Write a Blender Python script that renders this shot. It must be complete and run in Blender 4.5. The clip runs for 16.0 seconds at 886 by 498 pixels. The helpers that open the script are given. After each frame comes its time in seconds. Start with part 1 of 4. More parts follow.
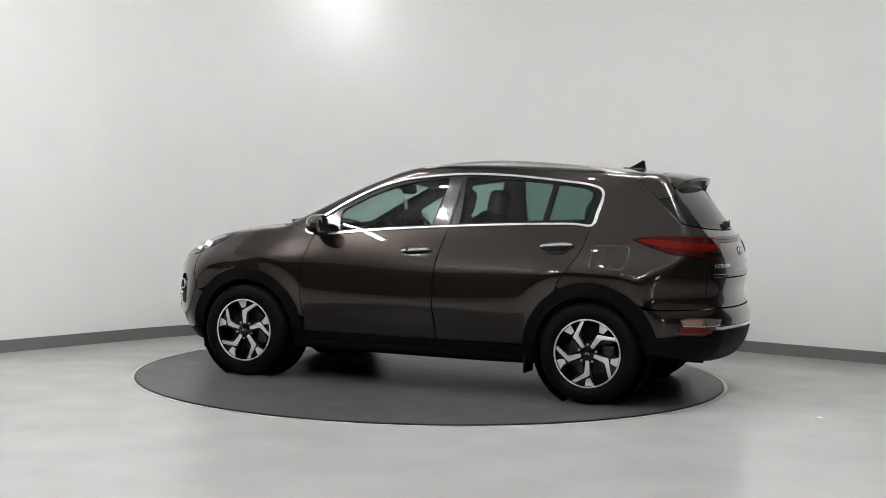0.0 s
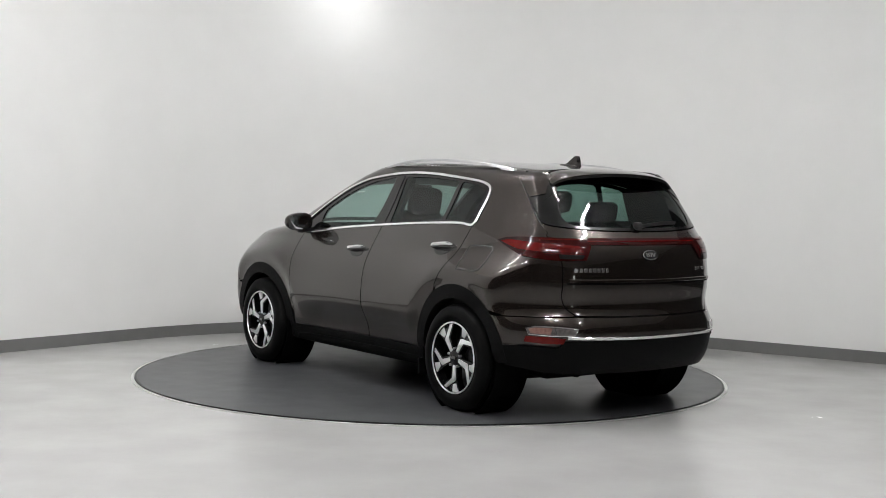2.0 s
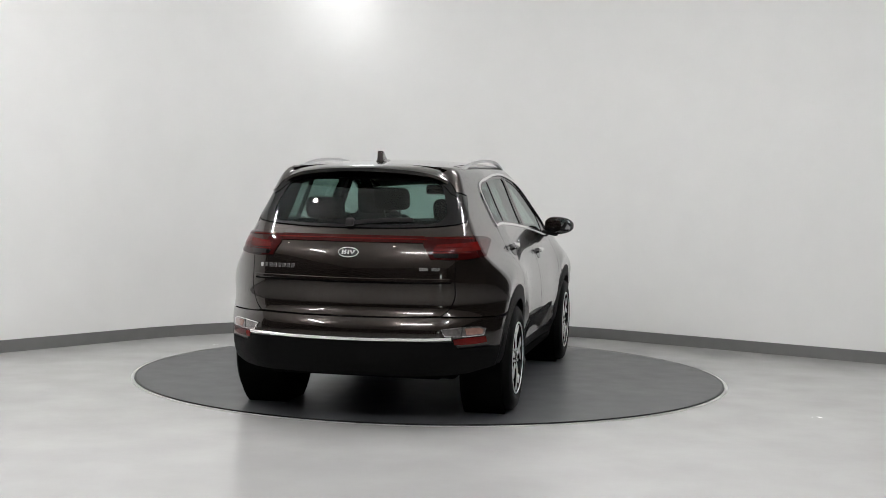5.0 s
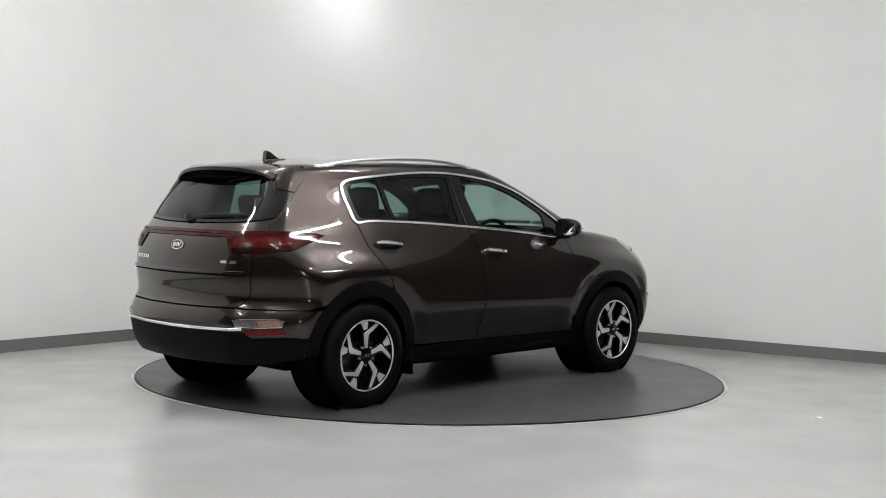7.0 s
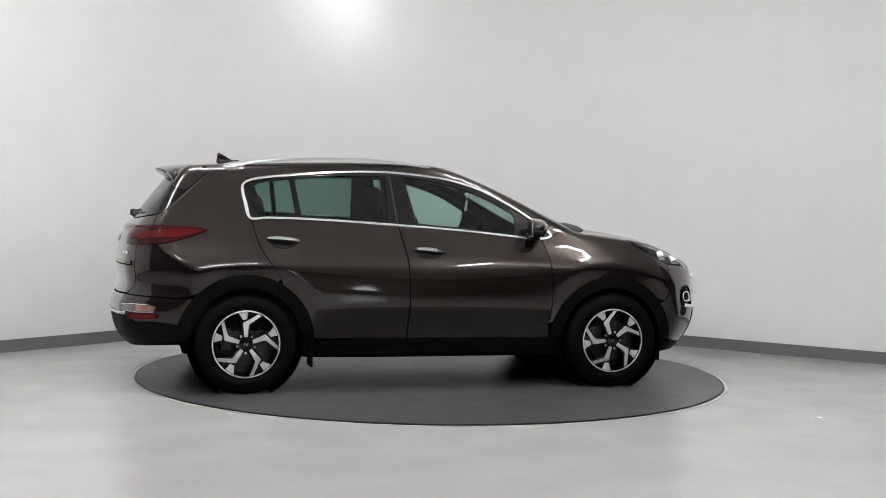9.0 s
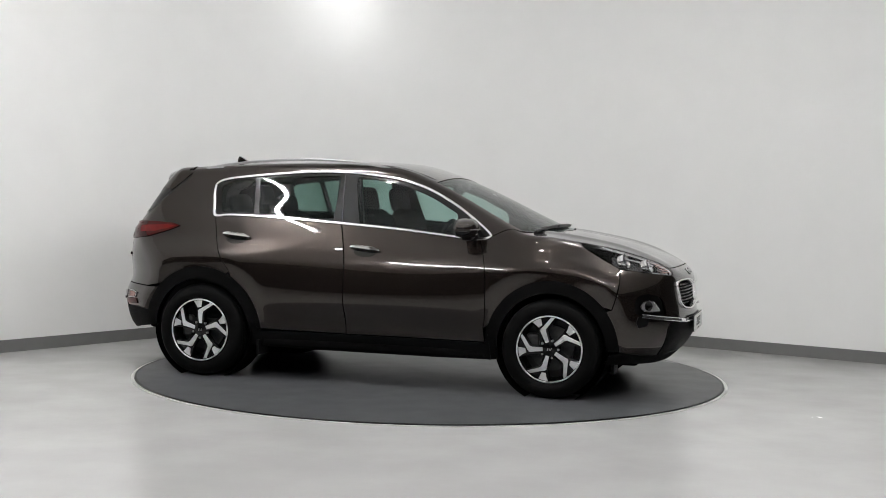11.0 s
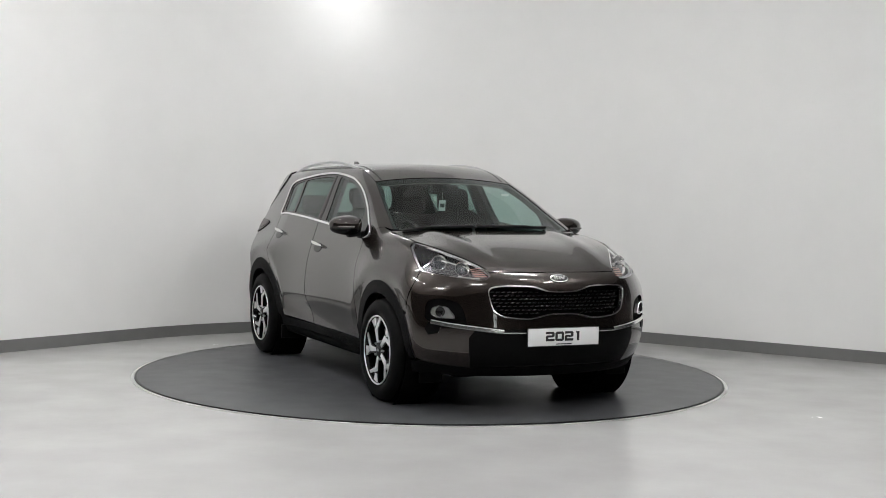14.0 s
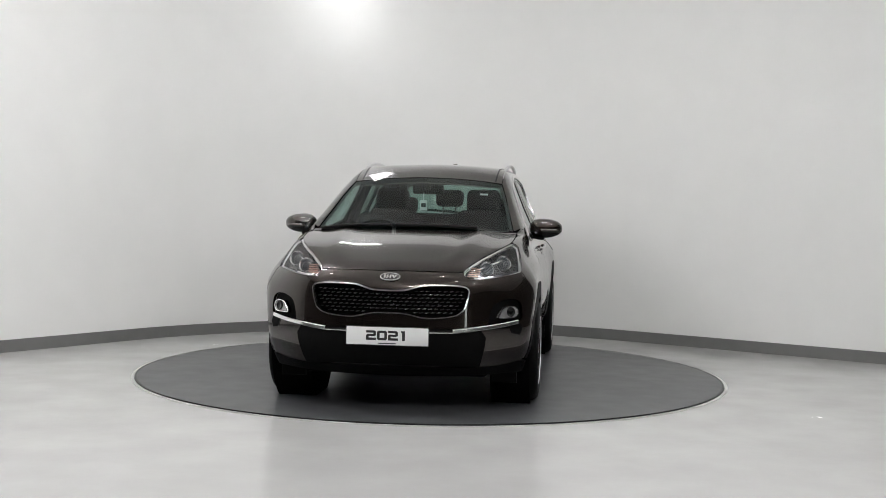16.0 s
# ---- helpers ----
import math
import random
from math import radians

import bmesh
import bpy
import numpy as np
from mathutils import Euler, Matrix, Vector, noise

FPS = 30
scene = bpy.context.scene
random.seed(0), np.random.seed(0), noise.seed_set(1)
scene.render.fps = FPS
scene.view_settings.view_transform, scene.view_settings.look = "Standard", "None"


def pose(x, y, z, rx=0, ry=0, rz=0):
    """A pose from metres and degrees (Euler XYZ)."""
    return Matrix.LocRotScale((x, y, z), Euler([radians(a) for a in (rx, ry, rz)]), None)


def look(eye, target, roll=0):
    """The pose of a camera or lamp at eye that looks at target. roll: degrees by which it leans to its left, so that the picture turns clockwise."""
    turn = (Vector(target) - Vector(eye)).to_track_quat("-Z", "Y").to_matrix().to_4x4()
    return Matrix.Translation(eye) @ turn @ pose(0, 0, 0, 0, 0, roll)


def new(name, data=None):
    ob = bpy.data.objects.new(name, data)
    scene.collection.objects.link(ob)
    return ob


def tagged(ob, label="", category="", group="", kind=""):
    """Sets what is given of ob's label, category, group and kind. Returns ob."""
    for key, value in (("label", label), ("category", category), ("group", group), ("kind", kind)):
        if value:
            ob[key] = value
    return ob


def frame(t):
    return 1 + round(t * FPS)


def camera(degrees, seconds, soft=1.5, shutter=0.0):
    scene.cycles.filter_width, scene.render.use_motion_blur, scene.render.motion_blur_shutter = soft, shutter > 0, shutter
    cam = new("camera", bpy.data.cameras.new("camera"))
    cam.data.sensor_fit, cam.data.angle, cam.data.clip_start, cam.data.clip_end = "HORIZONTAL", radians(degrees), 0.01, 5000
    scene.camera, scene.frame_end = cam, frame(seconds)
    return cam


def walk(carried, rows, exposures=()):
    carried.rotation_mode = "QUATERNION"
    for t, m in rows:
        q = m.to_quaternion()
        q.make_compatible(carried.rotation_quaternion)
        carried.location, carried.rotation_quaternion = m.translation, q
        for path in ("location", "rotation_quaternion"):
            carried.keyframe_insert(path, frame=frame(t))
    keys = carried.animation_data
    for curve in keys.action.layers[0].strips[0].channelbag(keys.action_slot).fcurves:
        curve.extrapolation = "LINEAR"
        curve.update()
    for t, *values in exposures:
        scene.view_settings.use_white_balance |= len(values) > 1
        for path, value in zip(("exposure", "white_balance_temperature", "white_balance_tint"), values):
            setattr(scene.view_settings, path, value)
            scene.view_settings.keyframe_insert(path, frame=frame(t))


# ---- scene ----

# ---- camera ----
EYE = Vector((0.0, -9.860, 1.399))
YAW, PITCH = radians(-0.477), radians(-2.526)
AIM = Vector((-math.sin(YAW) * math.cos(PITCH), math.cos(YAW) * math.cos(PITCH), math.sin(PITCH)))
cam = camera(38.56, 16.0, soft=0.6)
VIEW = look(EYE, EYE + AIM, 1.138)
walk(cam, [(0.0, VIEW), (16.0, VIEW)])

# ---- light ----
TUBE_POWER = 346.0
FLOOD_POWER = 14.0
world = bpy.data.worlds.new("hall_air")
scene.world = world
world.use_nodes = True
world.node_tree.nodes["Background"].inputs[0].default_value = (0.9, 0.95, 1.0, 1)
world.node_tree.nodes["Background"].inputs[1].default_value = 0.02
scene.view_settings.exposure = 0.0


# ---- materials ----
def mat(name, color, rough=0.5, metal=0.0, coat=0.0, vary=0.0, scale=8.0, bump=0.0, bump_scale=60.0, glow=0.0, rough_vary=0.0, spec=0.5):
    m = bpy.data.materials.new(name)
    m.use_nodes = True
    nt = m.node_tree
    b = nt.nodes["Principled BSDF"]
    b.inputs["Base Color"].default_value = (*color, 1)
    b.inputs["Roughness"].default_value = rough
    b.inputs["Metallic"].default_value = metal
    b.inputs["Coat Weight"].default_value = coat
    b.inputs["Coat Roughness"].default_value = 0.03
    b.inputs["Specular IOR Level"].default_value = spec
    if glow:
        b.inputs["Emission Color"].default_value = (*color, 1)
        b.inputs["Emission Strength"].default_value = glow
    if vary or bump or rough_vary:
        co = nt.nodes.new("ShaderNodeTexCoord")
    if vary or rough_vary:
        big, fine = nt.nodes.new("ShaderNodeTexNoise"), nt.nodes.new("ShaderNodeTexNoise")
        big.inputs["Scale"].default_value, fine.inputs["Scale"].default_value = scale * 0.13, scale
        big.inputs["Detail"].default_value = fine.inputs["Detail"].default_value = 5
        add = nt.nodes.new("ShaderNodeMath")
        add.operation = "ADD"
        for n, k in ((big, 0), (fine, 1)):
            nt.links.new(co.outputs["Object"], n.inputs["Vector"])
            nt.links.new(n.outputs["Fac"], add.inputs[k])
    if vary:
        ramp = nt.nodes.new("ShaderNodeMapRange")
        ramp.inputs["From Min"].default_value, ramp.inputs["From Max"].default_value = 0.6, 1.4
        ramp.inputs["To Min"].default_value, ramp.inputs["To Max"].default_value = 1 - vary, 1 + vary
        nt.links.new(add.outputs[0], ramp.inputs["Value"])
        mul = nt.nodes.new("ShaderNodeMix")
        mul.data_type, mul.blend_type = "RGBA", "MULTIPLY"
        mul.inputs["Factor"].default_value = 1.0
        mul.inputs["A"].default_value = (*color, 1)
        nt.links.new(ramp.outputs[0], mul.inputs["B"])
        nt.links.new(mul.outputs["Result"], b.inputs["Base Color"])
    if rough_vary:
        rr = nt.nodes.new("ShaderNodeMapRange")
        rr.inputs["From Min"].default_value, rr.inputs["From Max"].default_value = 0.6, 1.4
        rr.inputs["To Min"].default_value, rr.inputs["To Max"].default_value = rough - rough_vary, rough + rough_vary
        nt.links.new(add.outputs[0], rr.inputs["Value"])
        nt.links.new(rr.outputs[0], b.inputs["Roughness"])
    if bump:
        n = nt.nodes.new("ShaderNodeTexNoise")
        n.inputs["Scale"].default_value, n.inputs["Detail"].default_value = bump_scale, 4
        bp = nt.nodes.new("ShaderNodeBump")
        bp.inputs["Strength"].default_value, bp.inputs["Distance"].default_value = bump, 0.01
        nt.links.new(co.outputs["Object"], n.inputs["Vector"])
        nt.links.new(n.outputs["Fac"], bp.inputs["Height"])
        nt.links.new(bp.outputs["Normal"], b.inputs["Normal"])
    return m


def glass_mat(name, tint, gloss=0.02):
    m = bpy.data.materials.new(name)
    m.use_nodes = True
    nt = m.node_tree
    nt.nodes.remove(nt.nodes["Principled BSDF"])
    clear, shine = nt.nodes.new("ShaderNodeBsdfTransparent"), nt.nodes.new("ShaderNodeBsdfGlossy")
    edge, mix = nt.nodes.new("ShaderNodeLayerWeight"), nt.nodes.new("ShaderNodeMixShader")
    power, ramp = nt.nodes.new("ShaderNodeMath"), nt.nodes.new("ShaderNodeMapRange")
    power.operation, power.inputs[1].default_value = "POWER", 5.0
    edge.inputs["Blend"].default_value = 0.5
    ramp.inputs["To Min"].default_value, ramp.inputs["To Max"].default_value = 0.055, 1.0
    clear.inputs["Color"].default_value = (*tint, 1)
    shine.inputs["Roughness"].default_value = gloss
    nt.links.new(edge.outputs["Facing"], power.inputs[0])
    nt.links.new(power.outputs[0], ramp.inputs["Value"])
    nt.links.new(ramp.outputs[0], mix.inputs[0])
    nt.links.new(clear.outputs[0], mix.inputs[1])
    nt.links.new(shine.outputs[0], mix.inputs[2])
    nt.links.new(mix.outputs[0], nt.nodes["Material Output"].inputs["Surface"])
    return m


def paint_mat(name, color):
    """Metallic paint under clear lacquer, with fine flakes."""
    m = mat(name, color, rough=0.24, metal=0.75, coat=1.0, spec=0.3)
    nt = m.node_tree
    b = nt.nodes["Principled BSDF"]
    co, cell = nt.nodes.new("ShaderNodeTexCoord"), nt.nodes.new("ShaderNodeTexVoronoi")
    cell.inputs["Scale"].default_value = 900
    ramp = nt.nodes.new("ShaderNodeMapRange")
    ramp.inputs["To Min"].default_value, ramp.inputs["To Max"].default_value = 0.75, 1.35
    sep = nt.nodes.new("ShaderNodeSeparateColor")
    mul = nt.nodes.new("ShaderNodeMix")
    mul.data_type, mul.blend_type = "RGBA", "MULTIPLY"
    mul.inputs["Factor"].default_value = 1.0
    mul.inputs["A"].default_value = (*color, 1)
    nt.links.new(co.outputs["Object"], cell.inputs["Vector"])
    nt.links.new(cell.outputs["Color"], sep.inputs[0])
    nt.links.new(sep.outputs[0], ramp.inputs["Value"])
    nt.links.new(ramp.outputs[0], mul.inputs["B"])
    nt.links.new(mul.outputs["Result"], b.inputs["Base Color"])
    return m


PAINT = paint_mat("brown_metallic_paint", (0.0225, 0.0165, 0.0131))
PLASTIC = mat("black_textured_plastic", (0.0030, 0.0030, 0.0030), 0.5, spec=0.06, vary=0.2, scale=40, bump=0.15, bump_scale=700)
GLOSS_BLACK = mat("gloss_black", (0.004, 0.004, 0.004), 0.12, coat=0.15, spec=0.35)
RUBBER = mat("tyre_rubber", (0.0030, 0.0030, 0.0030), 0.55, spec=0.07, vary=0.25, scale=30, bump=0.1, bump_scale=300)
CHROME = mat("chrome", (0.93, 0.93, 0.93), 0.16, metal=1.0)
SATIN = mat("satin_silver", (0.62, 0.62, 0.62), 0.3, metal=1.0)
MACHINED = mat("machined_alloy", (0.78, 0.78, 0.78), 0.34, metal=0.65, vary=0.06, scale=60)
DARK_METAL = mat("dark_steel", (0.06, 0.06, 0.06), 0.4, metal=0.8, vary=0.2, scale=50)
INTERIOR = mat("black_cabin_trim", (0.005, 0.005, 0.0053), 0.65, spec=0.1, vary=0.2, scale=60, bump=0.1, bump_scale=400)
SEAT = mat("black_seat_fabric", (0.006, 0.006, 0.0063), 0.85, spec=0.1, vary=0.3, scale=120, bump=0.3, bump_scale=900)
LINING = mat("grey_roof_lining", (0.16, 0.16, 0.155), 0.9, vary=0.1, scale=90)
RED_LENS = mat("red_lamp_lens", (0.085, 0.003, 0.0025), 0.10, coat=0.12, spec=0.2, vary=0.25, scale=25)
DARK_RED = mat("dark_red_lens", (0.030, 0.002, 0.002), 0.06, coat=0.15, spec=0.2)
CLEAR_LAMP = mat("clear_ribbed_lens", (0.27, 0.25, 0.245), 0.14, metal=0.6, coat=0.8, vary=0.6, scale=45)
WHITE_PLATE = mat("white_plate", (0.78, 0.78, 0.77), 0.35, coat=0.3, vary=0.03, scale=20)
UNDER = mat("matt_black_underseal_and_shade", (0.003, 0.003, 0.003), 0.9, spec=0.03)
INK = mat("black_ink", (0.01, 0.01, 0.01), 0.4)
GLASS_FRONT = glass_mat("green_tinted_glass", (0.60, 0.75, 0.71))
GLASS_REAR = glass_mat("dark_privacy_glass", (0.34, 0.47, 0.43))
GLASS_CLEAR = glass_mat("lamp_cover_glass", (0.95, 0.95, 0.95))
WALL = mat("white_wall_paint", (0.80, 0.80, 0.78), 0.75, vary=0.025, scale=3.0, bump=0.05, bump_scale=150)
DARK_WALL = mat("unseen_wall_dark_grey", (0.030, 0.030, 0.031), 0.7, vary=0.12, scale=3.0)
CEIL = mat("ceiling_paint", (0.80, 0.80, 0.79), 0.85, vary=0.06, scale=3.0)
SKIRT = mat("grey_skirting", (0.155, 0.155, 0.15), 0.5, vary=0.08, scale=9.0)
FLOOR = mat("pale_resin_floor", (0.46, 0.456, 0.449), 0.22, vary=0.05, scale=2.2, rough_vary=0.07, bump=0.02, bump_scale=25)
TABLE = mat("turntable_grey_coating", (0.069, 0.071, 0.075), 0.36, vary=0.10, scale=5.0, rough_vary=0.06, bump=0.03, bump_scale=200)
TUBE = mat("lamp_diffuser", (0.985, 0.98, 1.0), 0.5, glow=TUBE_POWER)
FLOOD = mat("flood_lamp_face", (0.98, 0.98, 1.0), 0.5, glow=FLOOD_POWER)
SPOT = mat("spot_face", (1.0, 0.97, 0.93), 0.5, glow=350.0)
LAMP_CASE = mat("lamp_case", (0.5, 0.5, 0.5), 0.4, vary=0.05)


# ---- mesh helpers ----
def mesh_of(name, bm, material, smooth=False):
    me = bpy.data.meshes.new(name)
    bmesh.ops.recalc_face_normals(bm, faces=bm.faces)
    bm.to_mesh(me)
    bm.free()
    me.materials.append(material)
    if smooth:
        me.shade_smooth()
        me.set_sharp_from_angle(angle=radians(38))
    return me


def part(name, bm, material, parent=None, label="", smooth=True):
    ob = new(name, mesh_of(name, bm, material, smooth))
    ob.parent = parent
    return tagged(ob, label)


def rounded(sx, sy, sz, r, m=None, seg=3):
    bm = bmesh.new()
    bmesh.ops.create_cube(bm, size=1)
    bmesh.ops.scale(bm, vec=(sx, sy, sz), verts=bm.verts)
    if r:
        bmesh.ops.bevel(bm, geom=list(bm.edges), offset=r, segments=seg, affect="EDGES", profile=0.5)
    if m:
        bmesh.ops.transform(bm, matrix=m, verts=bm.verts)
    return bm


def cyl(r1, r2, depth, m=None, seg=32):
    bm = bmesh.new()
    bmesh.ops.create_cone(bm, cap_ends=True, segments=seg, radius1=r1, radius2=r2, depth=depth)
    if m:
        bmesh.ops.transform(bm, matrix=m, verts=bm.verts)
    return bm


def merged(*bms):
    out = bmesh.new()
    for b in bms:
        me = bpy.data.meshes.new("tmp")
        b.to_mesh(me)
        b.free()
        out.from_mesh(me)
        bpy.data.meshes.remove(me)
    return out


def lathe(profile, seg=64, m=None, closed=False):
    """Turns (radius, height) pairs round the z axis."""
    bm = bmesh.new()
    rings = []
    for r, h in profile:
        rings.append([bm.verts.new((r * math.cos(2 * math.pi * i / seg), r * math.sin(2 * math.pi * i / seg), h)) for i in range(seg)])
    pairs = list(zip(rings, rings[1:])) + ([(rings[-1], rings[0])] if closed else [])
    for a, b in pairs:
        for i in range(seg):
            bm.faces.new((a[i], a[(i + 1) % seg], b[(i + 1) % seg], b[i]))
    if m:
        bmesh.ops.transform(bm, matrix=m, verts=bm.verts)
    return bm


def extruded(poly, z0, z1, m=None, bevel=0.0):
    """A plate from a 2D outline, between two heights."""
    bm = bmesh.new()
    a = [bm.verts.new((x, y, z0)) for x, y in poly]
    b = [bm.verts.new((x, y, z1)) for x, y in poly]
    n = len(poly)
    bm.faces.new(a[::-1])
    top = bm.faces.new(b)
    for i in range(n):
        bm.faces.new((a[i], a[(i + 1) % n], b[(i + 1) % n], b[i]))
    if bevel:
        bmesh.ops.bevel(bm, geom=list(top.edges), offset=bevel, segments=2, affect="EDGES", profile=0.5)
    if m:
        bmesh.ops.transform(bm, matrix=m, verts=bm.verts)
    return bm


def sweep(path, across, normals, w, h, closed=False, ends=True, taper=None):
    """A rounded bar along path: w wide along the across vectors, h high along the normals."""
    bm = bmesh.new()
    shape = [(-0.5, -0.5), (-0.5, 0.2), (-0.32, 0.5), (0.32, 0.5), (0.5, 0.2), (0.5, -0.5)]
    rings = []
    for i, p in enumerate(path):
        k = taper[i] if taper else 1.0
        rings.append([bm.verts.new(Vector(p) + Vector(across[i]) * (u * w * k) + Vector(normals[i]) * (v * h)) for u, v in shape])
    n = len(rings)
    for i in range(n if closed else n - 1):
        a, b = rings[i], rings[(i + 1) % n]
        for j in range(6):
            bm.faces.new((a[j], a[(j + 1) % 6], b[(j + 1) % 6], b[j]))
    if not closed and ends:
        bm.faces.new(rings[0][::-1])
        bm.faces.new(rings[-1])
    return bm


# ---- flat outlines cut into triangles ----
def resample(poly, step, closed=True):
    out, n = [], len(poly)
    for i in range(n if closed else n - 1):
        a, b = np.array(poly[i], float), np.array(poly[(i + 1) % n], float)
        k = max(1, int(math.ceil(np.linalg.norm(b - a) / step)))
        out += [a + (b - a) * j / k for j in range(k)]
    if not closed:
        out.append(np.array(poly[-1], float))
    return np.array(out)


def inside(pts, poly):
    x, y = pts[:, 0], pts[:, 1]
    res = np.zeros(len(pts), bool)
    n = len(poly)
    for i in range(n):
        (x0, y0), (x1, y1) = poly[i], poly[(i + 1) % n]
        if y0 == y1:
            continue
        res ^= ((y0 > y) != (y1 > y)) & (x < (x1 - x0) * (y - y0) / (y1 - y0) + x0)
    return res


def near_line(pts, poly):
    best = np.full(len(pts), 1e9)
    for i in range(len(poly)):
        a, b = poly[i], poly[(i + 1) % len(poly)]
        d = b - a
        t = np.clip(((pts - a) @ d) / max(d @ d, 1e-12), 0, 1)
        best = np.minimum(best, np.linalg.norm(pts - (a + t[:, None] * d), axis=1))
    return best


def triangles(outer, holes, step, sx=1.0):
    """Fills an outline, less its holes, with small triangles."""
    from mathutils.geometry import delaunay_2d_cdt
    loops = [resample(outer, step)] + [resample(h, step * 0.8) for h in holes]
    lo, hi = loops[0].min(0), loops[0].max(0)
    gx, gy = np.meshgrid(np.arange(lo[0] + step / 2, hi[0], step), np.arange(lo[1] + step / 2, hi[1], step))
    gx[::2] += step * 0.25
    grid = np.column_stack([gx.ravel(), gy.ravel()])
    if len(grid):
        keep = inside(grid, loops[0])
        for h in loops[1:]:
            keep &= ~inside(grid, h)
        grid = grid[keep]
    for l in loops:
        if len(grid):
            grid = grid[near_line(grid, l) > step * 0.45]
    pts, edges = [], []
    for l in loops:
        k = len(pts)
        pts += [Vector(p) for p in l]
        edges += [(k + i, k + (i + 1) % len(l)) for i in range(len(l))]
    pts += [Vector(p) for p in grid]
    v, _, f, _, _, _ = delaunay_2d_cdt(pts, edges, [], 0, 1e-6)
    v = np.array([tuple(p) for p in v])
    f = [t for t in f if len(t) == 3]
    c = np.array([v[list(t)].mean(0) for t in f])
    keep = inside(c, loops[0])
    for h in loops[1:]:
        keep &= ~inside(c, h)
    return v, [t for t, k in zip(f, keep) if k]


# ---- the hall ----
def wall_line(extra=0.0):
    """The foot of the two straight walls and the wide round corner between them; extra: metres out from the room."""
    cx, cy, r = -0.055, -0.37, 3.44 + extra
    right = (0.565, 0.824)
    left = (-0.778, 0.628)
    a0, a1 = math.atan2(right[1], right[0]), math.atan2(left[1], left[0])
    arc = [(cx + r * math.cos(a0 + (a1 - a0) * i / 48), cy + r * math.sin(a0 + (a1 - a0) * i / 48)) for i in range(49)]
    first, last = arc[0], arc[-1]
    return [(first[0] + 0.824 * 3.3, first[1] - 0.565 * 3.3)] + arc + [(last[0] - 0.628 * 7.0, last[1] - 0.778 * 7.0)]


def wall_between(name, inner, outer, z0, z1, material):
    bm = bmesh.new()
    n = len(inner)
    rows = [[bm.verts.new((x, y, z)) for x, y in line] for line, z in ((inner, z0), (inner, z1), (outer, z1), (outer, z0))]
    for i in range(n - 1):
        for k in range(4):
            a, b = rows[k], rows[(k + 1) % 4]
            bm.faces.new((a[i], a[i + 1], b[i + 1], b[i]))
    bm.faces.new([r[0] for r in rows])
    bm.faces.new([r[-1] for r in rows][::-1])
    return tagged(part(name, bm, material), kind="structure")


CEILING_Z = 3.75
line_in, line_out = wall_line(), wall_line(0.15)
wall_between("wall_north", line_in, line_out, -0.01, CEILING_Z, WALL)
skirting = wall_between("baseboard", wall_line(-0.012), wall_line(-0.001), -0.01, 0.095, SKIRT)
WX, WY = line_in[0]
RX, RY = 9.4, -2.6
LX, LY = line_in[-1]
BACK = -15.0


def plain_wall(name, x0, y0, x1, y1, material, t=0.15):
    d = Vector((x1 - x0, y1 - y0, 0)).normalized()
    n = Vector((d.y, -d.x, 0)) * t
    bm = bmesh.new()
    a, b = Vector((x0, y0, 0)), Vector((x1, y1, 0))
    v = [bm.verts.new(p + Vector((0, 0, z))) for z in (0, CEILING_Z) for p in (a, b, b + n, a + n)]
    for q in ((0, 1, 2, 3), (7, 6, 5, 4), (0, 4, 5, 1), (1, 5, 6, 2), (2, 6, 7, 3), (3, 7, 4, 0)):
        bm.faces.new([v[i] for i in q])
    return tagged(part(name, bm, material, smooth=False), kind="structure")


# unseen walls added to close the hall, dark so the car's flanks reflect dark
plain_wall("unseen_wall_northeast", RX + 0.05, RY, WX, WY, DARK_WALL)
plain_wall("unseen_wall_east", RX + 0.05, BACK, RX + 0.05, RY, DARK_WALL)
plain_wall("unseen_wall_west", LX - 0.05, LY, LX - 0.05, BACK, DARK_WALL)
plain_wall("unseen_wall_south", LX - 0.2, BACK, RX + 0.2, BACK, DARK_WALL)

# lit glazed office front in the wall behind
office = mat("lit_office_beyond", (0.93, 1.0, 0.96), 0.6, glow=7.0)
glazing = tagged(new("window_1"), "lit glazed office window with dark mullions", kind="structure")
for k in range(2):
    part("pane", rounded(0.42, 0.02, 1.15, 0.0, pose(5.45 + 0.47 * k, BACK + 0.02, 1.45)), office, glazing)
for k in range(3):
    part("mullion", rounded(0.05, 0.06, 1.30, 0.006, pose(5.215 + 0.47 * k, BACK + 0.035, 1.45)), DARK_WALL, glazing)
part("window_sill", rounded(1.1, 0.14, 0.05, 0.008, pose(5.685, BACK + 0.07, 0.78)), LAMP_CASE, glazing)

DISC_R = 2.243
circle = [(math.cos(2 * math.pi * i / 160), math.sin(2 * math.pi * i / 160)) for i in range(160)]
ground_edge = [(LX - 0.4, BACK - 0.4), (RX + 0.4, BACK - 0.4), (RX + 0.4, 6.0), (LX - 0.4, 6.0)]
fv, ff = triangles(ground_edge, [[(x * (DISC_R + 0.010), y * (DISC_R + 0.010)) for x, y in circle]], 1.2)
bm = bmesh.new()
vs = [bm.verts.new((x, y, -0.010)) for x, y in fv]
for f in ff:
    bm.faces.new([vs[i] for i in f])
rim = [e for e in bm.edges if e.is_boundary]
ext = bmesh.ops.extrude_edge_only(bm, edges=rim)
bmesh.ops.translate(bm, vec=(0, 0, -0.12), verts=[g for g in ext["geom"] if isinstance(g, bmesh.types.BMVert)])
tagged(part("floor", bm, FLOOR, smooth=False), kind="structure")
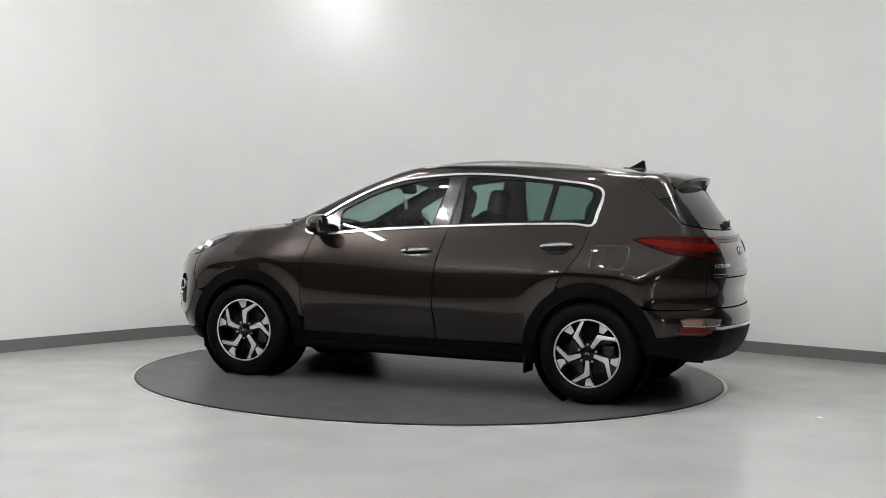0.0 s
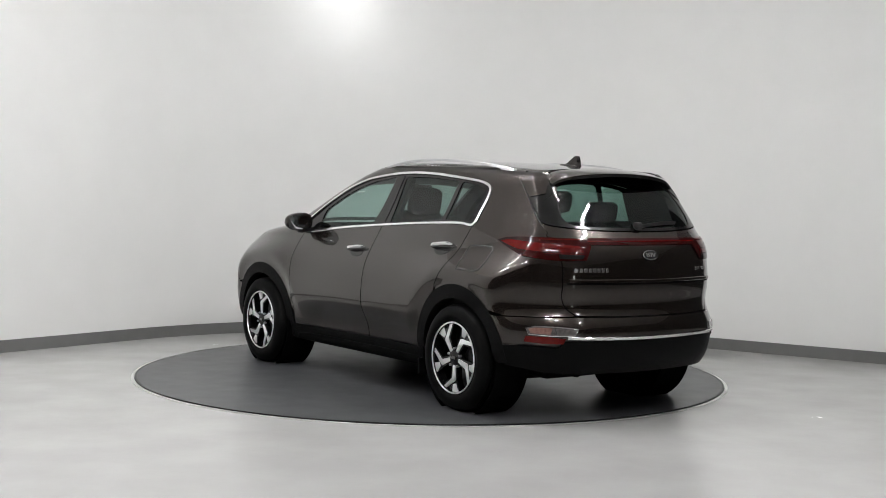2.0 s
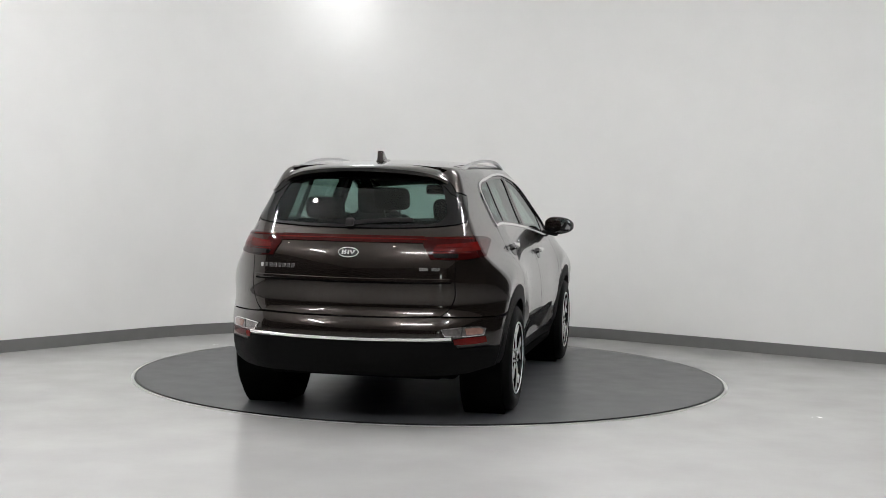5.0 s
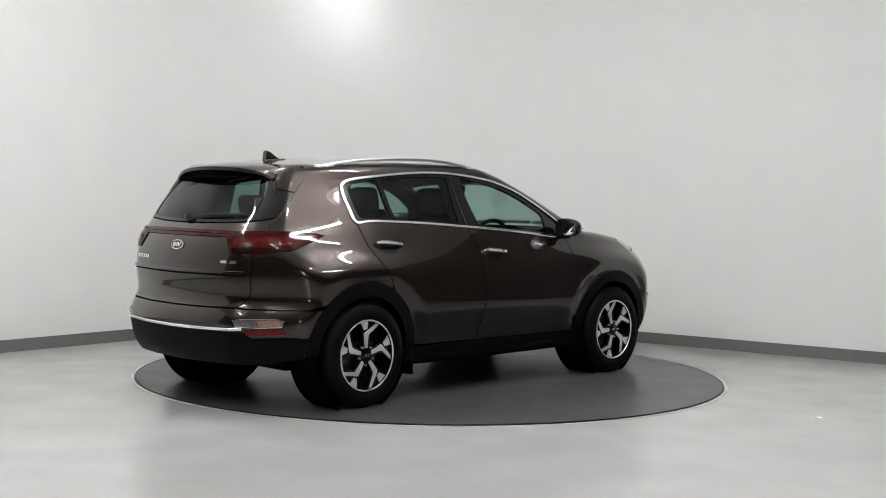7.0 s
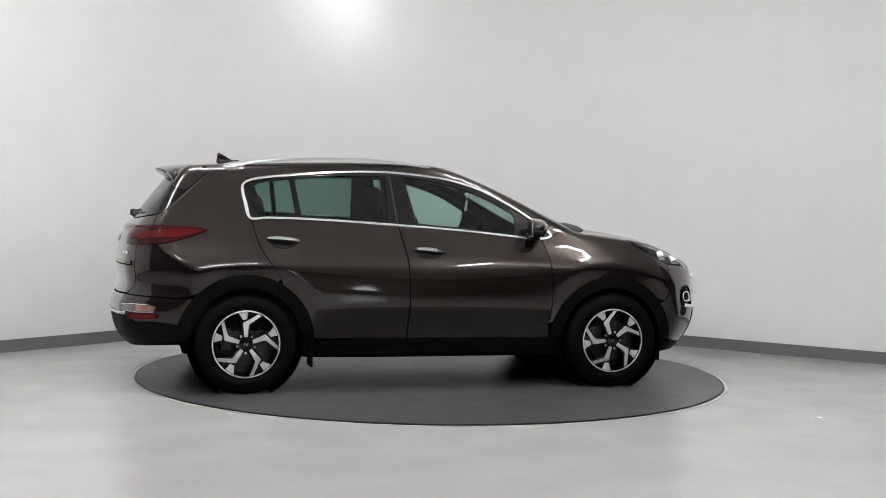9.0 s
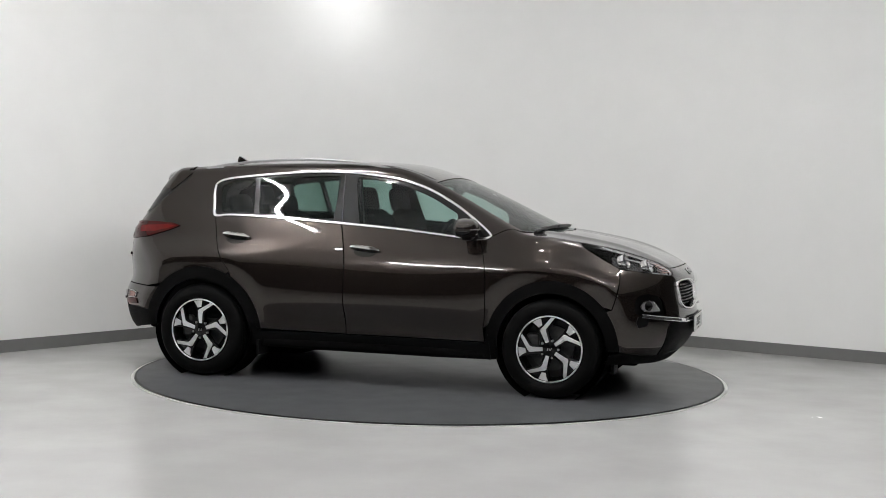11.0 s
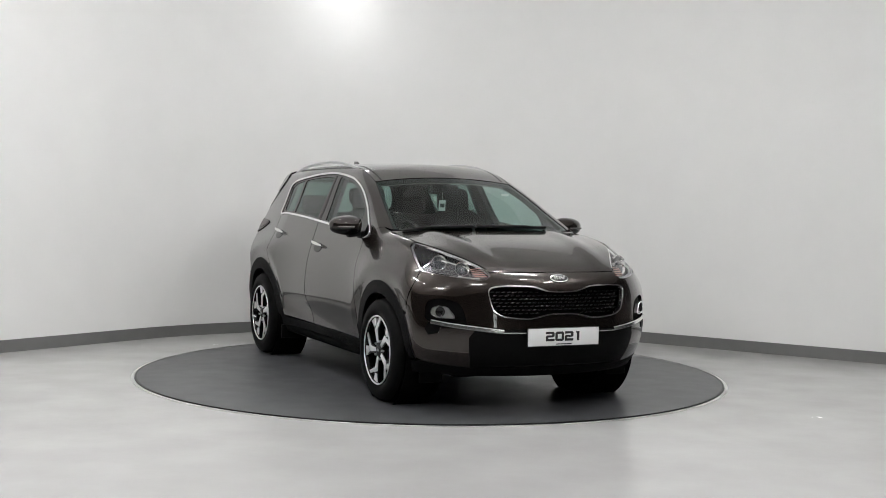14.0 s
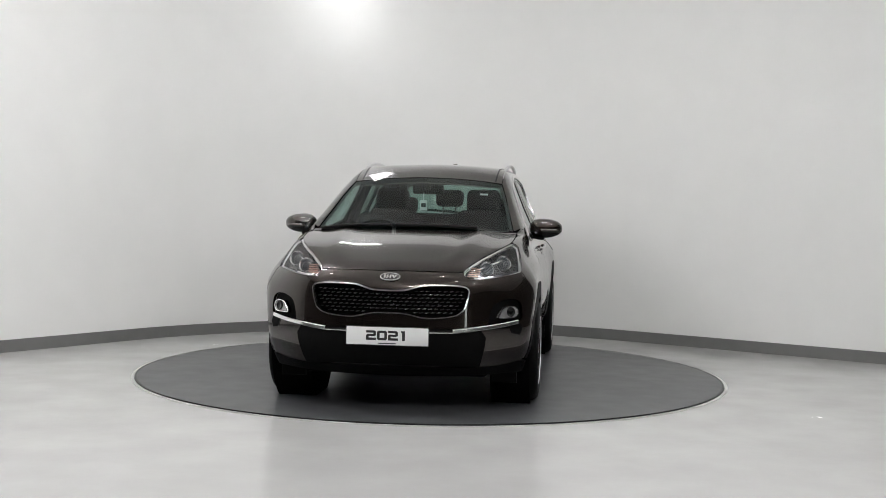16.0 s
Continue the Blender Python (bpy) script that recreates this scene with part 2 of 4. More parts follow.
tagged(part("pit_floor", cyl(DISC_R + 0.1, DISC_R + 0.1, 0.02, pose(0, 0, -0.11), 96), INK), kind="structure")
bm = bmesh.new()
bmesh.ops.create_cube(bm, size=1)
bmesh.ops.scale(bm, vec=(RX - LX + 0.8, 6.4 - BACK, 0.1), verts=bm.verts)
bmesh.ops.translate(bm, vec=((RX + LX) / 2, (6.0 + BACK) / 2, CEILING_Z + 0.05), verts=bm.verts)
tagged(part("ceiling", bm, CEIL, smooth=False), kind="structure")


def tube_light(x, y, z, length, turn):
    lamp = tagged(new("ceiling_light"), "long slim white tube light under the ceiling", "ceiling light", "tube lights under the ceiling")
    part("lamp_case", rounded(length + 0.06, 0.09, 0.05, 0.012, pose(0, 0, 0.03)), LAMP_CASE, lamp)
    part("diffuser", rounded(length, 0.032, 0.03, 0.010, pose(0, 0, -0.008)), TUBE, lamp, "glowing white diffuser")
    for s in (-1, 1):
        part("hanger", cyl(0.006, 0.006, CEILING_Z - z - 0.05, pose(s * length * 0.4, 0, 0.05 + (CEILING_Z - z - 0.05) / 2), 8), LAMP_CASE, lamp)
    lamp.matrix_basis = pose(x, y, z, 0, 0, turn)
    return lamp


TUBES = [(-3.1, -2.1, 0.95, 90), (2.6, -2.1, 0.85, 90), (-1.8, -1.0, 0.95, 0), (1.3, -1.0, 0.85, 0), (-0.2, -6.2, 1.5, 0),
         (-3.7, -5.4, 1.0, 90), (3.1, -5.4, 0.8, 90)]
for x, y, l, a in TUBES:
    tube_light(x, y, 3.55, l, a)

def spot_light(x, y):
    lamp = tagged(new("ceiling_spot"), "small round white ceiling spot light", "ceiling light", "spot lights in the ceiling")
    part("lamp_case", lathe([(0.035, 0.0), (0.05, -0.01), (0.06, -0.004), (0.06, 0.05)], 24), LAMP_CASE, lamp)
    part("diffuser", cyl(0.036, 0.036, 0.008, pose(0, 0, -0.002), 24), SPOT, lamp, "glowing white face")
    lamp.matrix_basis = pose(x, y, CEILING_Z - 0.05)


for x, y in ((-2.0, -2.2), (0.0, -2.4), (2.0, -2.2), (-3.4, -3.4), (3.4, -3.4), (-0.9, -4.6), (0.9, -4.6)):
    spot_light(x, y)

flood = tagged(new("wall_flood_lamp"), "square white flood lamp high on the wall corner", "lamp")
part("lamp_case", rounded(0.34, 0.34, 0.06, 0.015, pose(0, 0, 0.035)), LAMP_CASE, flood)
part("diffuser", rounded(0.30, 0.30, 0.02, 0.006), FLOOD, flood, "glowing white face")
part("bracket", rounded(0.05, 0.05, 0.25, 0.008, pose(0, 0, 0.18)), LAMP_CASE, flood)
flood.matrix_basis = pose(-0.83, 2.52, 3.53, 0, 0, 15)

# turntable
table = tagged(new("turntable"), "round flush grey turntable with a thin black rim gap", "turntable")
part("top_plate", cyl(DISC_R, DISC_R, 0.05, pose(0, 0, -0.025), 160), TABLE, table)
ring_bm = lathe([(DISC_R - 0.010, 0.0), (DISC_R + 0.003, 0.0), (DISC_R + 0.004, -0.004), (DISC_R + 0.004, -0.06), (DISC_R - 0.010, -0.06)], 160, pose(0, 0, 0.001), True)
part("rim_trim", ring_bm, INK, table, "black edge trim")
floor_ring = lathe([(DISC_R + 0.008, 0.0), (DISC_R + 0.030, 0.0), (DISC_R + 0.030, -0.02), (DISC_R + 0.008, -0.02)], 160, pose(0, 0, -0.007), True)
tagged(part("trim", floor_ring, mat("pale_metal_edge", (0.72, 0.72, 0.70), 0.3, metal=0.5)), kind="structure")


# ---- the car's skin, as one smooth solid from which all panels are cut ----
def spline(xs, ys):
    """Natural cubic through the knots, straight beyond them."""
    xs, ys = np.array(xs, float), np.array(ys, float)
    n, h = len(xs), np.diff(xs)
    A, r = np.eye(n), np.zeros(n)
    for i in range(1, n - 1):
        A[i, i - 1:i + 2] = h[i - 1], 2 * (h[i - 1] + h[i]), h[i]
        r[i] = 6 * ((ys[i + 1] - ys[i]) / h[i] - (ys[i] - ys[i - 1]) / h[i - 1])
    M = np.linalg.solve(A, r)

    def f(x):
        x = np.asarray(x, float)
        xc = np.clip(x, xs[0], xs[-1])
        i = np.clip(np.searchsorted(xs, xc) - 1, 0, n - 2)
        a, b, hh = xs[i + 1] - xc, xc - xs[i], h[i]
        y = (M[i] * a ** 3 + M[i + 1] * b ** 3) / (6 * hh) + (ys[i] / hh - M[i] * hh / 6) * a + (ys[i + 1] / hh - M[i + 1] * hh / 6) * b
        s0 = (ys[1] - ys[0]) / h[0] - h[0] * M[1] / 6
        s1 = (ys[-1] - ys[-2]) / h[-1] + h[-1] * M[-2] / 6
        return y + np.where(x < xs[0], (x - xs[0]) * s0, 0) + np.where(x > xs[-1], (x - xs[-1]) * s1, 0)
    return f


def step01(x, a, b):
    t = np.clip((x - a) / (b - a), 0, 1)
    return t * t * (3 - 2 * t)


def smax(a, b, k):
    h = np.maximum(k - np.abs(a - b), 0) / k
    return np.maximum(a, b) + h * h * k / 4


SIDE = spline((0.16, 0.24, 0.32, 0.42, 0.52, 0.62, 0.75, 0.88, 0.98, 1.08, 1.16, 1.30, 1.45, 1.55, 1.65),
              (0.775, 0.810, 0.832, 0.846, 0.867, 0.879, 0.881, 0.869, 0.841, 0.802, 0.768, 0.703, 0.640, 0.594, 0.535))
REAR = spline((0.18, 0.24, 0.32, 0.42, 0.52, 0.59, 0.65, 0.70, 0.80, 0.90, 1.00, 1.09, 1.18, 1.30, 1.42, 1.52, 1.62),
              (1.96, 2.06, 2.16, 2.215, 2.235, 2.236, 2.212, 2.188, 2.192, 2.196, 2.182, 2.150, 2.085, 1.995, 1.90, 1.82, 1.73))
NOSE = spline((0.16, 0.22, 0.30, 0.42, 0.52, 0.62, 0.75, 0.84, 0.90, 0.96, 1.04),
              (1.95, 2.03, 2.118, 2.200, 2.226, 2.220, 2.208, 2.190, 2.150, 2.06, 1.92))
HOOD = spline((0.7, 1.15, 1.30, 1.50, 1.75, 1.95, 2.10, 2.20), (1.185, 1.148, 1.134, 1.104, 1.052, 0.984, 0.918, 0.855))
SCREEN = spline((-0.3, 0.0, 0.25, 0.56, 0.80, 1.03, 1.28, 1.6), (1.79, 1.68, 1.578, 1.457, 1.352, 1.243, 1.128, 0.96))
ROOF = spline((-2.1, -1.6, -1.0, -0.4, 0.1, 0.5, 1.0), (1.540, 1.588, 1.622, 1.634, 1.616, 1.570, 1.48))


def solid(p):
    x, y, z = p[..., 0], np.abs(p[..., 1]), p[..., 2]
    ys = SIDE(z)
    low = step01(z, 0.30, 0.42) * (1 - step01(z, 0.86, 1.06))
    ys = ys + 0.050 * np.exp(-((x + 1.335) / 0.50) ** 2) * low + 0.045 * np.exp(-((x - 1.32) / 0.45) ** 2) * low
    ys = ys - 0.020 * np.exp(-(x / 0.78) ** 4) * (1 - step01(z, 0.40, 0.60))
    ys = ys + 0.021 * (1 - np.minimum((x / 0.95) ** 2, 1)) * step01(z, 0.48, 0.60) * (1 - step01(z, 0.60, 1.02))
    for hub in (-1.335, 1.335):
        rad = np.sqrt((x - hub) ** 2 + (z - 0.343) ** 2)
        ys = ys - 0.022 * (1 - step01(rad, 0.46, 0.60)) * step01(z, 0.40, 0.60)
    ys = ys - 0.062 * (np.maximum(-1.05 - x, 0) / 0.85) ** 1.3 * step01(z, 0.82, 1.10)
    ys = ys - 0.145 * (np.maximum(x - 1.0, 0) / 0.9) ** 2 * step01(z, 0.78, 1.05)
    xf = NOSE(z) - 0.10 * (y / 0.6) ** 2 - (0.20 + 0.13 * step01(z, 0.72, 0.98)) * (np.maximum(y - 0.45, 0) / 0.45) ** 2
    xr = -(REAR(z) - 0.08 * (y / 0.6) ** 2 - 0.30 * (np.maximum(y - 0.50, 0) / 0.40) ** 2)
    hood = HOOD(x) - 0.026 * (y / 0.7) ** 2 + 0.014 * np.exp(-((y - 0.44 - 0.10 * (1.6 - x)) / 0.075) ** 2)
    roof = ROOF(x) - 0.038 * (y / 0.6) ** 2
    screen = SCREEN(x + 0.15 * (y / 0.65) ** 2)
    top = smax(-smax(-roof, -screen, 0.05), hood, 0.02)
    f = smax(y - ys, z - top, 0.05)
    f = smax(f, x - xf, 0.05)
    f = smax(f, xr - x, 0.05)
    return smax(f, 0.20 - z, 0.04)


def cast(base, way):
    base, way = np.atleast_2d(np.asarray(base, float)), np.atleast_2d(np.asarray(way, float))
    lo, hi = np.zeros(len(base)), np.full(len(base), 1.6)
    for _ in range(26):
        mid = (lo + hi) / 2
        out = solid(base + mid[:, None] * way) > 0
        hi, lo = np.where(out, mid, hi), np.where(out, lo, mid)
    return base + hi[:, None] * way


def slope(p):
    p, e = np.asarray(p, float), 1e-4
    g = np.stack([solid(p + d) - solid(p - d) for d in np.eye(3) * e], -1)
    return g / np.maximum(np.linalg.norm(g, axis=-1, keepdims=True), 1e-9)


def to_side(a):
    a = np.atleast_2d(a)
    o = np.zeros((len(a), 3))
    o[:, 0], o[:, 2] = a[:, 0], a[:, 1]
    return cast(o, np.tile((0, 1.0, 0), (len(a), 1)))


def to_top(a):
    a = np.atleast_2d(a)
    o = np.full((len(a), 3), 0.6)
    o[:, :2] = a
    return cast(o, np.tile((0, 0, 1.0), (len(a), 1)))


def to_round(sign):
    def f(a):
        a = np.atleast_2d(a)
        o = np.zeros((len(a), 3))
        o[:, 0], o[:, 2] = 1.2 * sign, a[:, 1]
        return cast(o, np.column_stack([sign * np.cos(a[:, 0]), np.sin(a[:, 0]), 0 * a[:, 0]]))
    return f


to_nose, to_tail = to_round(1), to_round(-1)


def at_end(sign, y, z):
    """The point of the nose (1) or tail (-1) at that y and height."""
    return cast([(0.9 * sign, y, z)], [(sign, 0, 0)])[0]


def to_girth(a):
    a = np.atleast_2d(a)
    o = np.zeros((len(a), 3))
    o[:, 0], o[:, 2] = a[:, 0], 0.7
    ang = a[:, 1] / 0.85
    return cast(o, np.column_stack([0 * ang, np.cos(ang), np.sin(ang)]))


SHEET = {"girth": (to_girth, lambda p: (p[0], 0.85 * math.atan2(p[2] - 0.7, p[1]))), "side": (to_side, lambda p: (p[0], p[2])), "top": (to_top, lambda p: (p[0], p[1])),
         "nose": (to_nose, lambda p: (math.atan2(p[1], p[0] - 1.2), p[2])),
         "tail": (to_tail, lambda p: (math.atan2(p[1], -p[0] - 1.2), p[2]))}


def S(*pts):
    return list(to_side([tuple(p) for p in pts])) if pts else []


def T(*pts):
    return list(to_top([tuple(p) for p in pts])) if pts else []


def N(*pts):
    return list(cast([(0.9, *p) for p in pts], [(1.0, 0, 0)] * len(pts))) if pts else []


def R(*pts):
    return list(cast([(-0.9, *p) for p in pts], [(-1.0, 0, 0)] * len(pts))) if pts else []


def G(*pts):
    """Points of the tailgate's edge: on the flank above the lamps, on the tail below."""
    return [S((-1.56 - (1.525 - z) * 1.105, z))[0] if z > 1.16 else R((y, z))[0] for y, z in pts]


def flip(pts):
    return [np.array((p[0], -p[1], p[2])) for p in pts]


def curve(flat, n=6, closed=False):
    """A smooth line through flat points."""
    p = [np.array(q, float) for q in flat]
    m, out = len(p), []
    for i in range(m if closed else m - 1):
        a, b, c, d = (p[(i + k) % m] if closed else p[min(max(i + k, 0), m - 1)] for k in (-1, 0, 1, 2))
        for j in range(n):
            t = j / n
            out.append(0.5 * (2 * b + (c - a) * t + (2 * a - 5 * b + 4 * c - d) * t * t + (3 * b - a - 3 * c + d) * t ** 3))
    if not closed:
        out.append(p[-1])
    return [tuple(q) for q in out]


def shrink(poly, d):
    """The outline moved in by d."""
    p = np.array(poly, float)
    area = 0.5 * np.sum(p[:, 0] * np.roll(p[:, 1], -1) - np.roll(p[:, 0], -1) * p[:, 1])
    e = np.roll(p, -1, 0) - p
    e /= np.maximum(np.linalg.norm(e, axis=1, keepdims=True), 1e-9)
    nrm = np.column_stack([-e[:, 1], e[:, 0]]) * np.sign(area)
    m = nrm + np.roll(nrm, 1, 0)
    m /= np.maximum(np.linalg.norm(m, axis=1, keepdims=True), 1e-6)
    k = np.clip(1 / np.maximum((m * nrm).sum(1), 0.4), 1, 2)
    return p + m * (d * k)[:, None]


def skin(name, sheet, outer, material, parent, holes=(), label="", step=0.035, gap=0.0, off=0.0, depth=0.018, sides=(1,)):
    """Panels cut from the car's skin along an outline of points on it; sides: 1 as given, -1 its mirror image. depth: its folded edge."""
    place, flat = SHEET[sheet]
    poly = shrink([flat(p) for p in outer], gap) if gap else np.array([flat(p) for p in outer])
    cut = [np.array([flat(p) for p in h]) for h in holes]
    v, tris = triangles(poly, cut, step)
    p = place(v)
    nrm = slope(p)
    used = {}
    for t in tris:
        for i in range(3):
            e = (t[i], t[(i + 1) % 3])
            used[e] = used.get(e, 0) + 1
    rim = [e for e in used if (e[1], e[0]) not in used]
    top = p + nrm * off
    made = []
    for s in sides:
        flip_y = np.array((1, s, 1))
        verts, norms, faces = [], [], []
        verts += list(top * flip_y)
        norms += list(nrm * flip_y)
        probe = tris[len(tris) // 2]
        a, b, c = (top[i] for i in probe)
        turn = np.cross(b - a, c - a) @ nrm[probe[0]] < 0
        for t in tris:
            faces.append(tuple(t[::-1]) if (turn != (s < 0)) else tuple(t))
        if depth:
            for i, j in rim:
                q = [top[i], top[j], top[j] - nrm[j] * depth, top[i] - nrm[i] * depth]
                if turn != (s < 0):
                    order = (0, 1, 2, 3)
                else:
                    order = (1, 0, 3, 2)
                q = [q[k] for k in order]
                n = np.cross(q[1] - q[0], q[3] - q[0])
                n = n / max(np.linalg.norm(n), 1e-9)
                k = len(verts)
                verts += [w * flip_y for w in q]
                norms += [n * flip_y] * 4
                faces.append((k, k + 1, k + 2, k + 3))
        me = bpy.data.meshes.new(name)
        me.from_pydata([tuple(w) for w in verts], [], faces)
        me.materials.append(material)
        me.shade_smooth()
        me.normals_split_custom_set_from_vertices([tuple(w) for w in norms])
        ob = new(name, me)
        ob.parent = parent if not isinstance(parent, dict) else parent[s]
        tagged(ob, label)
        made.append(ob)
    return made if len(sides) > 1 else made[0]


def trim(name, pts, w, h, material, parent, off=0.0, closed=False, label="", sides=(1,), taper=None):
    """A bar lying on the skin along points of it."""
    p = np.array(pts, float)
    nrm = slope(p)
    n = len(p)
    made = []
    for s in sides:
        f = np.array((1, s, 1))
        tang = [(p[(i + 1) % n] - p[i - 1]) if closed else (p[min(i + 1, n - 1)] - p[max(i - 1, 0)]) for i in range(n)]
        acr = [np.cross(nrm[i], tang[i]) for i in range(n)]
        acr = [a / max(np.linalg.norm(a), 1e-9) for a in acr]
        bm = sweep([(q + m * off) * f for q, m in zip(p, nrm)], [a * f for a in acr], [m * f for m in nrm], w, h, closed, taper=taper)
        made.append(part(name, bm, material, parent if not isinstance(parent, dict) else parent[s], label))
    return made if len(sides) > 1 else made[0]


BOTH = (1, -1)
car = tagged(new("car"), "dark brown metallic sport utility car standing on the turntable", "car")

# window outline in the side view
WINDOW = curve([(-1.303, 1.197), (-1.332, 1.29), (-1.352, 1.385), (-1.338, 1.443), (-1.26, 1.476), (-1.08, 1.500), (-0.67, 1.535), (-0.30, 1.541), (0.05, 1.510),
                (0.22, 1.476), (0.40, 1.415), (0.60, 1.312), (0.775, 1.195), (0.872, 1.117), (0.862, 1.090), (0.800, 1.077), (0.70, 1.082), (0.54, 1.096), (0.2, 1.129), (-0.232, 1.159), (-0.69, 1.186), (-1.02, 1.199), (-1.18, 1.201)], 5, True)
ARCH_F = [(1.335 + 0.466 * math.cos(a), 0.343 + 0.466 * math.sin(a)) for a in np.linspace(math.pi + 0.12, -0.16, 40)]
ARCH_R = [(-1.335 + 0.472 * math.cos(a), 0.343 + 0.472 * math.sin(a)) for a in np.linspace(math.pi + 0.16, -0.12, 40)]
LINE_A = curve([(0.80, 1.079), (0.835, 0.98), (0.861, 0.86), (0.868, 0.70), (0.865, 0.56), (0.850, 0.46)], 4)
LINE_B = curve([(-0.262, 1.161), (-0.225, 1.02), (-0.197, 0.87), (-0.193, 0.6), (-0.193, 0.36)], 4)
LINE_C = curve([(-1.30, 1.197), (-1.245, 1.02), (-1.172, 0.89), (-1.10, 0.79)], 4)
SILL_Z = 0.36


def cut_after(line, x=None, z=None):
    return [p for p in line if (x is None or x(p[0])) and (z is None or z(p[1]))]


# front door
win_low = [p for p in WINDOW if p[1] < 1.203 and -1.31 < p[0] < 0.81]
win_low.sort(key=lambda p: p[0])
belt_front = [p for p in win_low if p[0] > -0.255]
belt_rear = [p for p in win_low if p[0] < -0.265]
arch_f_back = [p for p in ARCH_F if p[0] < 0.98 and p[1] > SILL_Z]
front_door = S(*LINE_B[::-1], *[p for p in belt_front if p[0] < 0.79], *LINE_A, (0.862, SILL_Z))
doors_f = skin("front_door", "side", front_door, PAINT, car, gap=0.004, sides=BOTH)
arch_r_front = [p for p in ARCH_R if p[0] > -1.10 and p[1] > SILL_Z]
rear_door = S(*LINE_B, *arch_r_front[::-1], *LINE_C[::-1][1:], *[p for p in belt_rear if p[0] > -1.29])
doors_r = skin("rear_door", "side", rear_door, PAINT, car, gap=0.004, sides=BOTH)
door_of = {("f", 1): doors_f[0], ("f", -1): doors_f[1], ("r", 1): doors_r[0], ("r", -1): doors_r[1]}

# lines shared by neighbouring panels
SCREEN_EDGE = curve([(1.075, 0.695), (0.90, 0.662), (0.70, 0.624), (0.50, 0.582), (0.40, 0.560)], 5)
SCREEN_TOP = curve([(0.40, 0.560), (0.405, 0.40), (0.41, 0.2), (0.412, 0.0)], 5)
SCREEN_FOOT = curve([(1.075, 0.695), (1.16, 0.585), (1.225, 0.42), (1.262, 0.2), (1.275, 0.0)], 5)
ROOF_EDGE = curve([(0.40, 0.560), (0.2, 0.560), (-0.2, 0.555), (-0.8, 0.550), (-1.3, 0.536), (-1.66, 0.516)], 6)
HOOD_EDGE = curve([(1.10, 0.722), (1.25, 0.726), (1.38, 0.722), (1.50, 0.715)], 4)
GATE_EDGE = curve([(0.556, 1.500), (0.615, 1.42), (0.652, 1.32), (0.672, 1.24), (0.672, 1.17), (0.650, 1.10), (0.632, 1.0), (0.632, 0.86), (0.632, 0.78), (0.605, 0.71), (0.560, 0.668)], 4)
LAMP_TOP = curve([(2.03, 0.475), (1.90, 0.545), (1.79, 0.608), (1.70, 0.650), (1.60, 0.688), (1.50, 0.715)], 4)
LAMP_LOW = curve([(1.50, 1.062), (1.60, 1.006), (1.70, 0.952), (1.79, 0.905)], 3)[1:]
LAMP = (S(*LAMP_LOW) + N((0.66, 0.876), (0.60, 0.868), (0.54, 0.862), (0.495, 0.864), (0.463, 0.884), (0.456, 0.905), (0.466, 0.925)) + T(*LAMP_TOP))

# fender
fender = (S(*LINE_A[::-1]) + S((0.855, 1.088)) + T((1.02, 0.738), *HOOD_EDGE) + S(*LAMP_LOW)
          + S((1.80, 0.82), (1.785, 0.72), (1.755, 0.63)) + S(*[p for p in ARCH_F[::-1] if (p[0] > 1.335 and p[1] > 0.62) or (p[0] <= 1.335 and p[1] > 0.47)]))
skin("front_fender", "girth", fender, PAINT, car, gap=0.0022, sides=BOTH)

# body side: pillars, roof frame and rear quarter with the window cut out
quarter = (S((0.855, 1.088)) + T((1.02, 0.738), (1.075, 0.708)) + T(*SCREEN_EDGE) + T(*ROOF_EDGE[1:]) + G(*GATE_EDGE)
           + R((0.60, 0.663), (0.70, 0.66)) + S((-1.90, 0.657), (-1.80, 0.655)) + S(*[p for p in ARCH_R if p[1] > 0.655 and p[0] < -1.09 and p[0] < 9]) + S(*LINE_C[::-1]))
top_run = S(*[q for q in WINDOW[:WINDOW.index(min(WINDOW, key=lambda p: abs(p[0] - 0.855) + abs(p[1] - 1.088))) + 1]])
quarter = quarter + top_run
skin("body_side", "girth", quarter, PAINT, car, gap=0.002, sides=BOTH, step=0.028)

# roof, hood, windscreen
roof_outer = T(*SCREEN_TOP[::-1]) + T(*ROOF_EDGE[1:]) + T((-1.70, 0.40), (-1.715, 0.2), (-1.72, 0.0))
roof_outer = roof_outer + flip(roof_outer[1:-1])[::-1]
skin("roof", "top", roof_outer, PAINT, car, gap=0.002)
HOOD_FRONT = curve([(0.456, 0.905), (0.30, 0.905), (0.15, 0.906), (0.0, 0.907)], 4)
hood = T((1.285, 0.0), (1.272, 0.2), (1.235, 0.42), (1.17, 0.585), (1.10, 0.710)) + T(*HOOD_EDGE) + T(*LAMP_TOP[::-1]) + N(*HOOD_FRONT)
hood = hood + flip(hood[1:-1])[::-1]
skin("bonnet", "top", hood, PAINT, car, gap=0.004)
screen = T(*SCREEN_FOOT[::-1]) + T(*SCREEN_EDGE[1:]) + T(*SCREEN_TOP[1:])
screen = screen + flip(screen[1:-1])[::-1]
windscreen = skin("windscreen", "top", screen, GLASS_FRONT, car, gap=0.006, off=-0.003, depth=0, label="green tinted laminated windscreen")
band = [p for p in T(*SCREEN_TOP[::-1])] + T((0.475, 0.55), (0.485, 0.4), (0.49, 0.2), (0.492, 0.0))
band = band + flip(band[1:-1])[::-1]
skin("sunshade_band", "top", band, INTERIOR, windscreen, off=-0.008, depth=0)
edge_band = T(*SCREEN_EDGE) + T((0.45, 0.545), (0.70, 0.600), (0.90, 0.638), (1.06, 0.668))
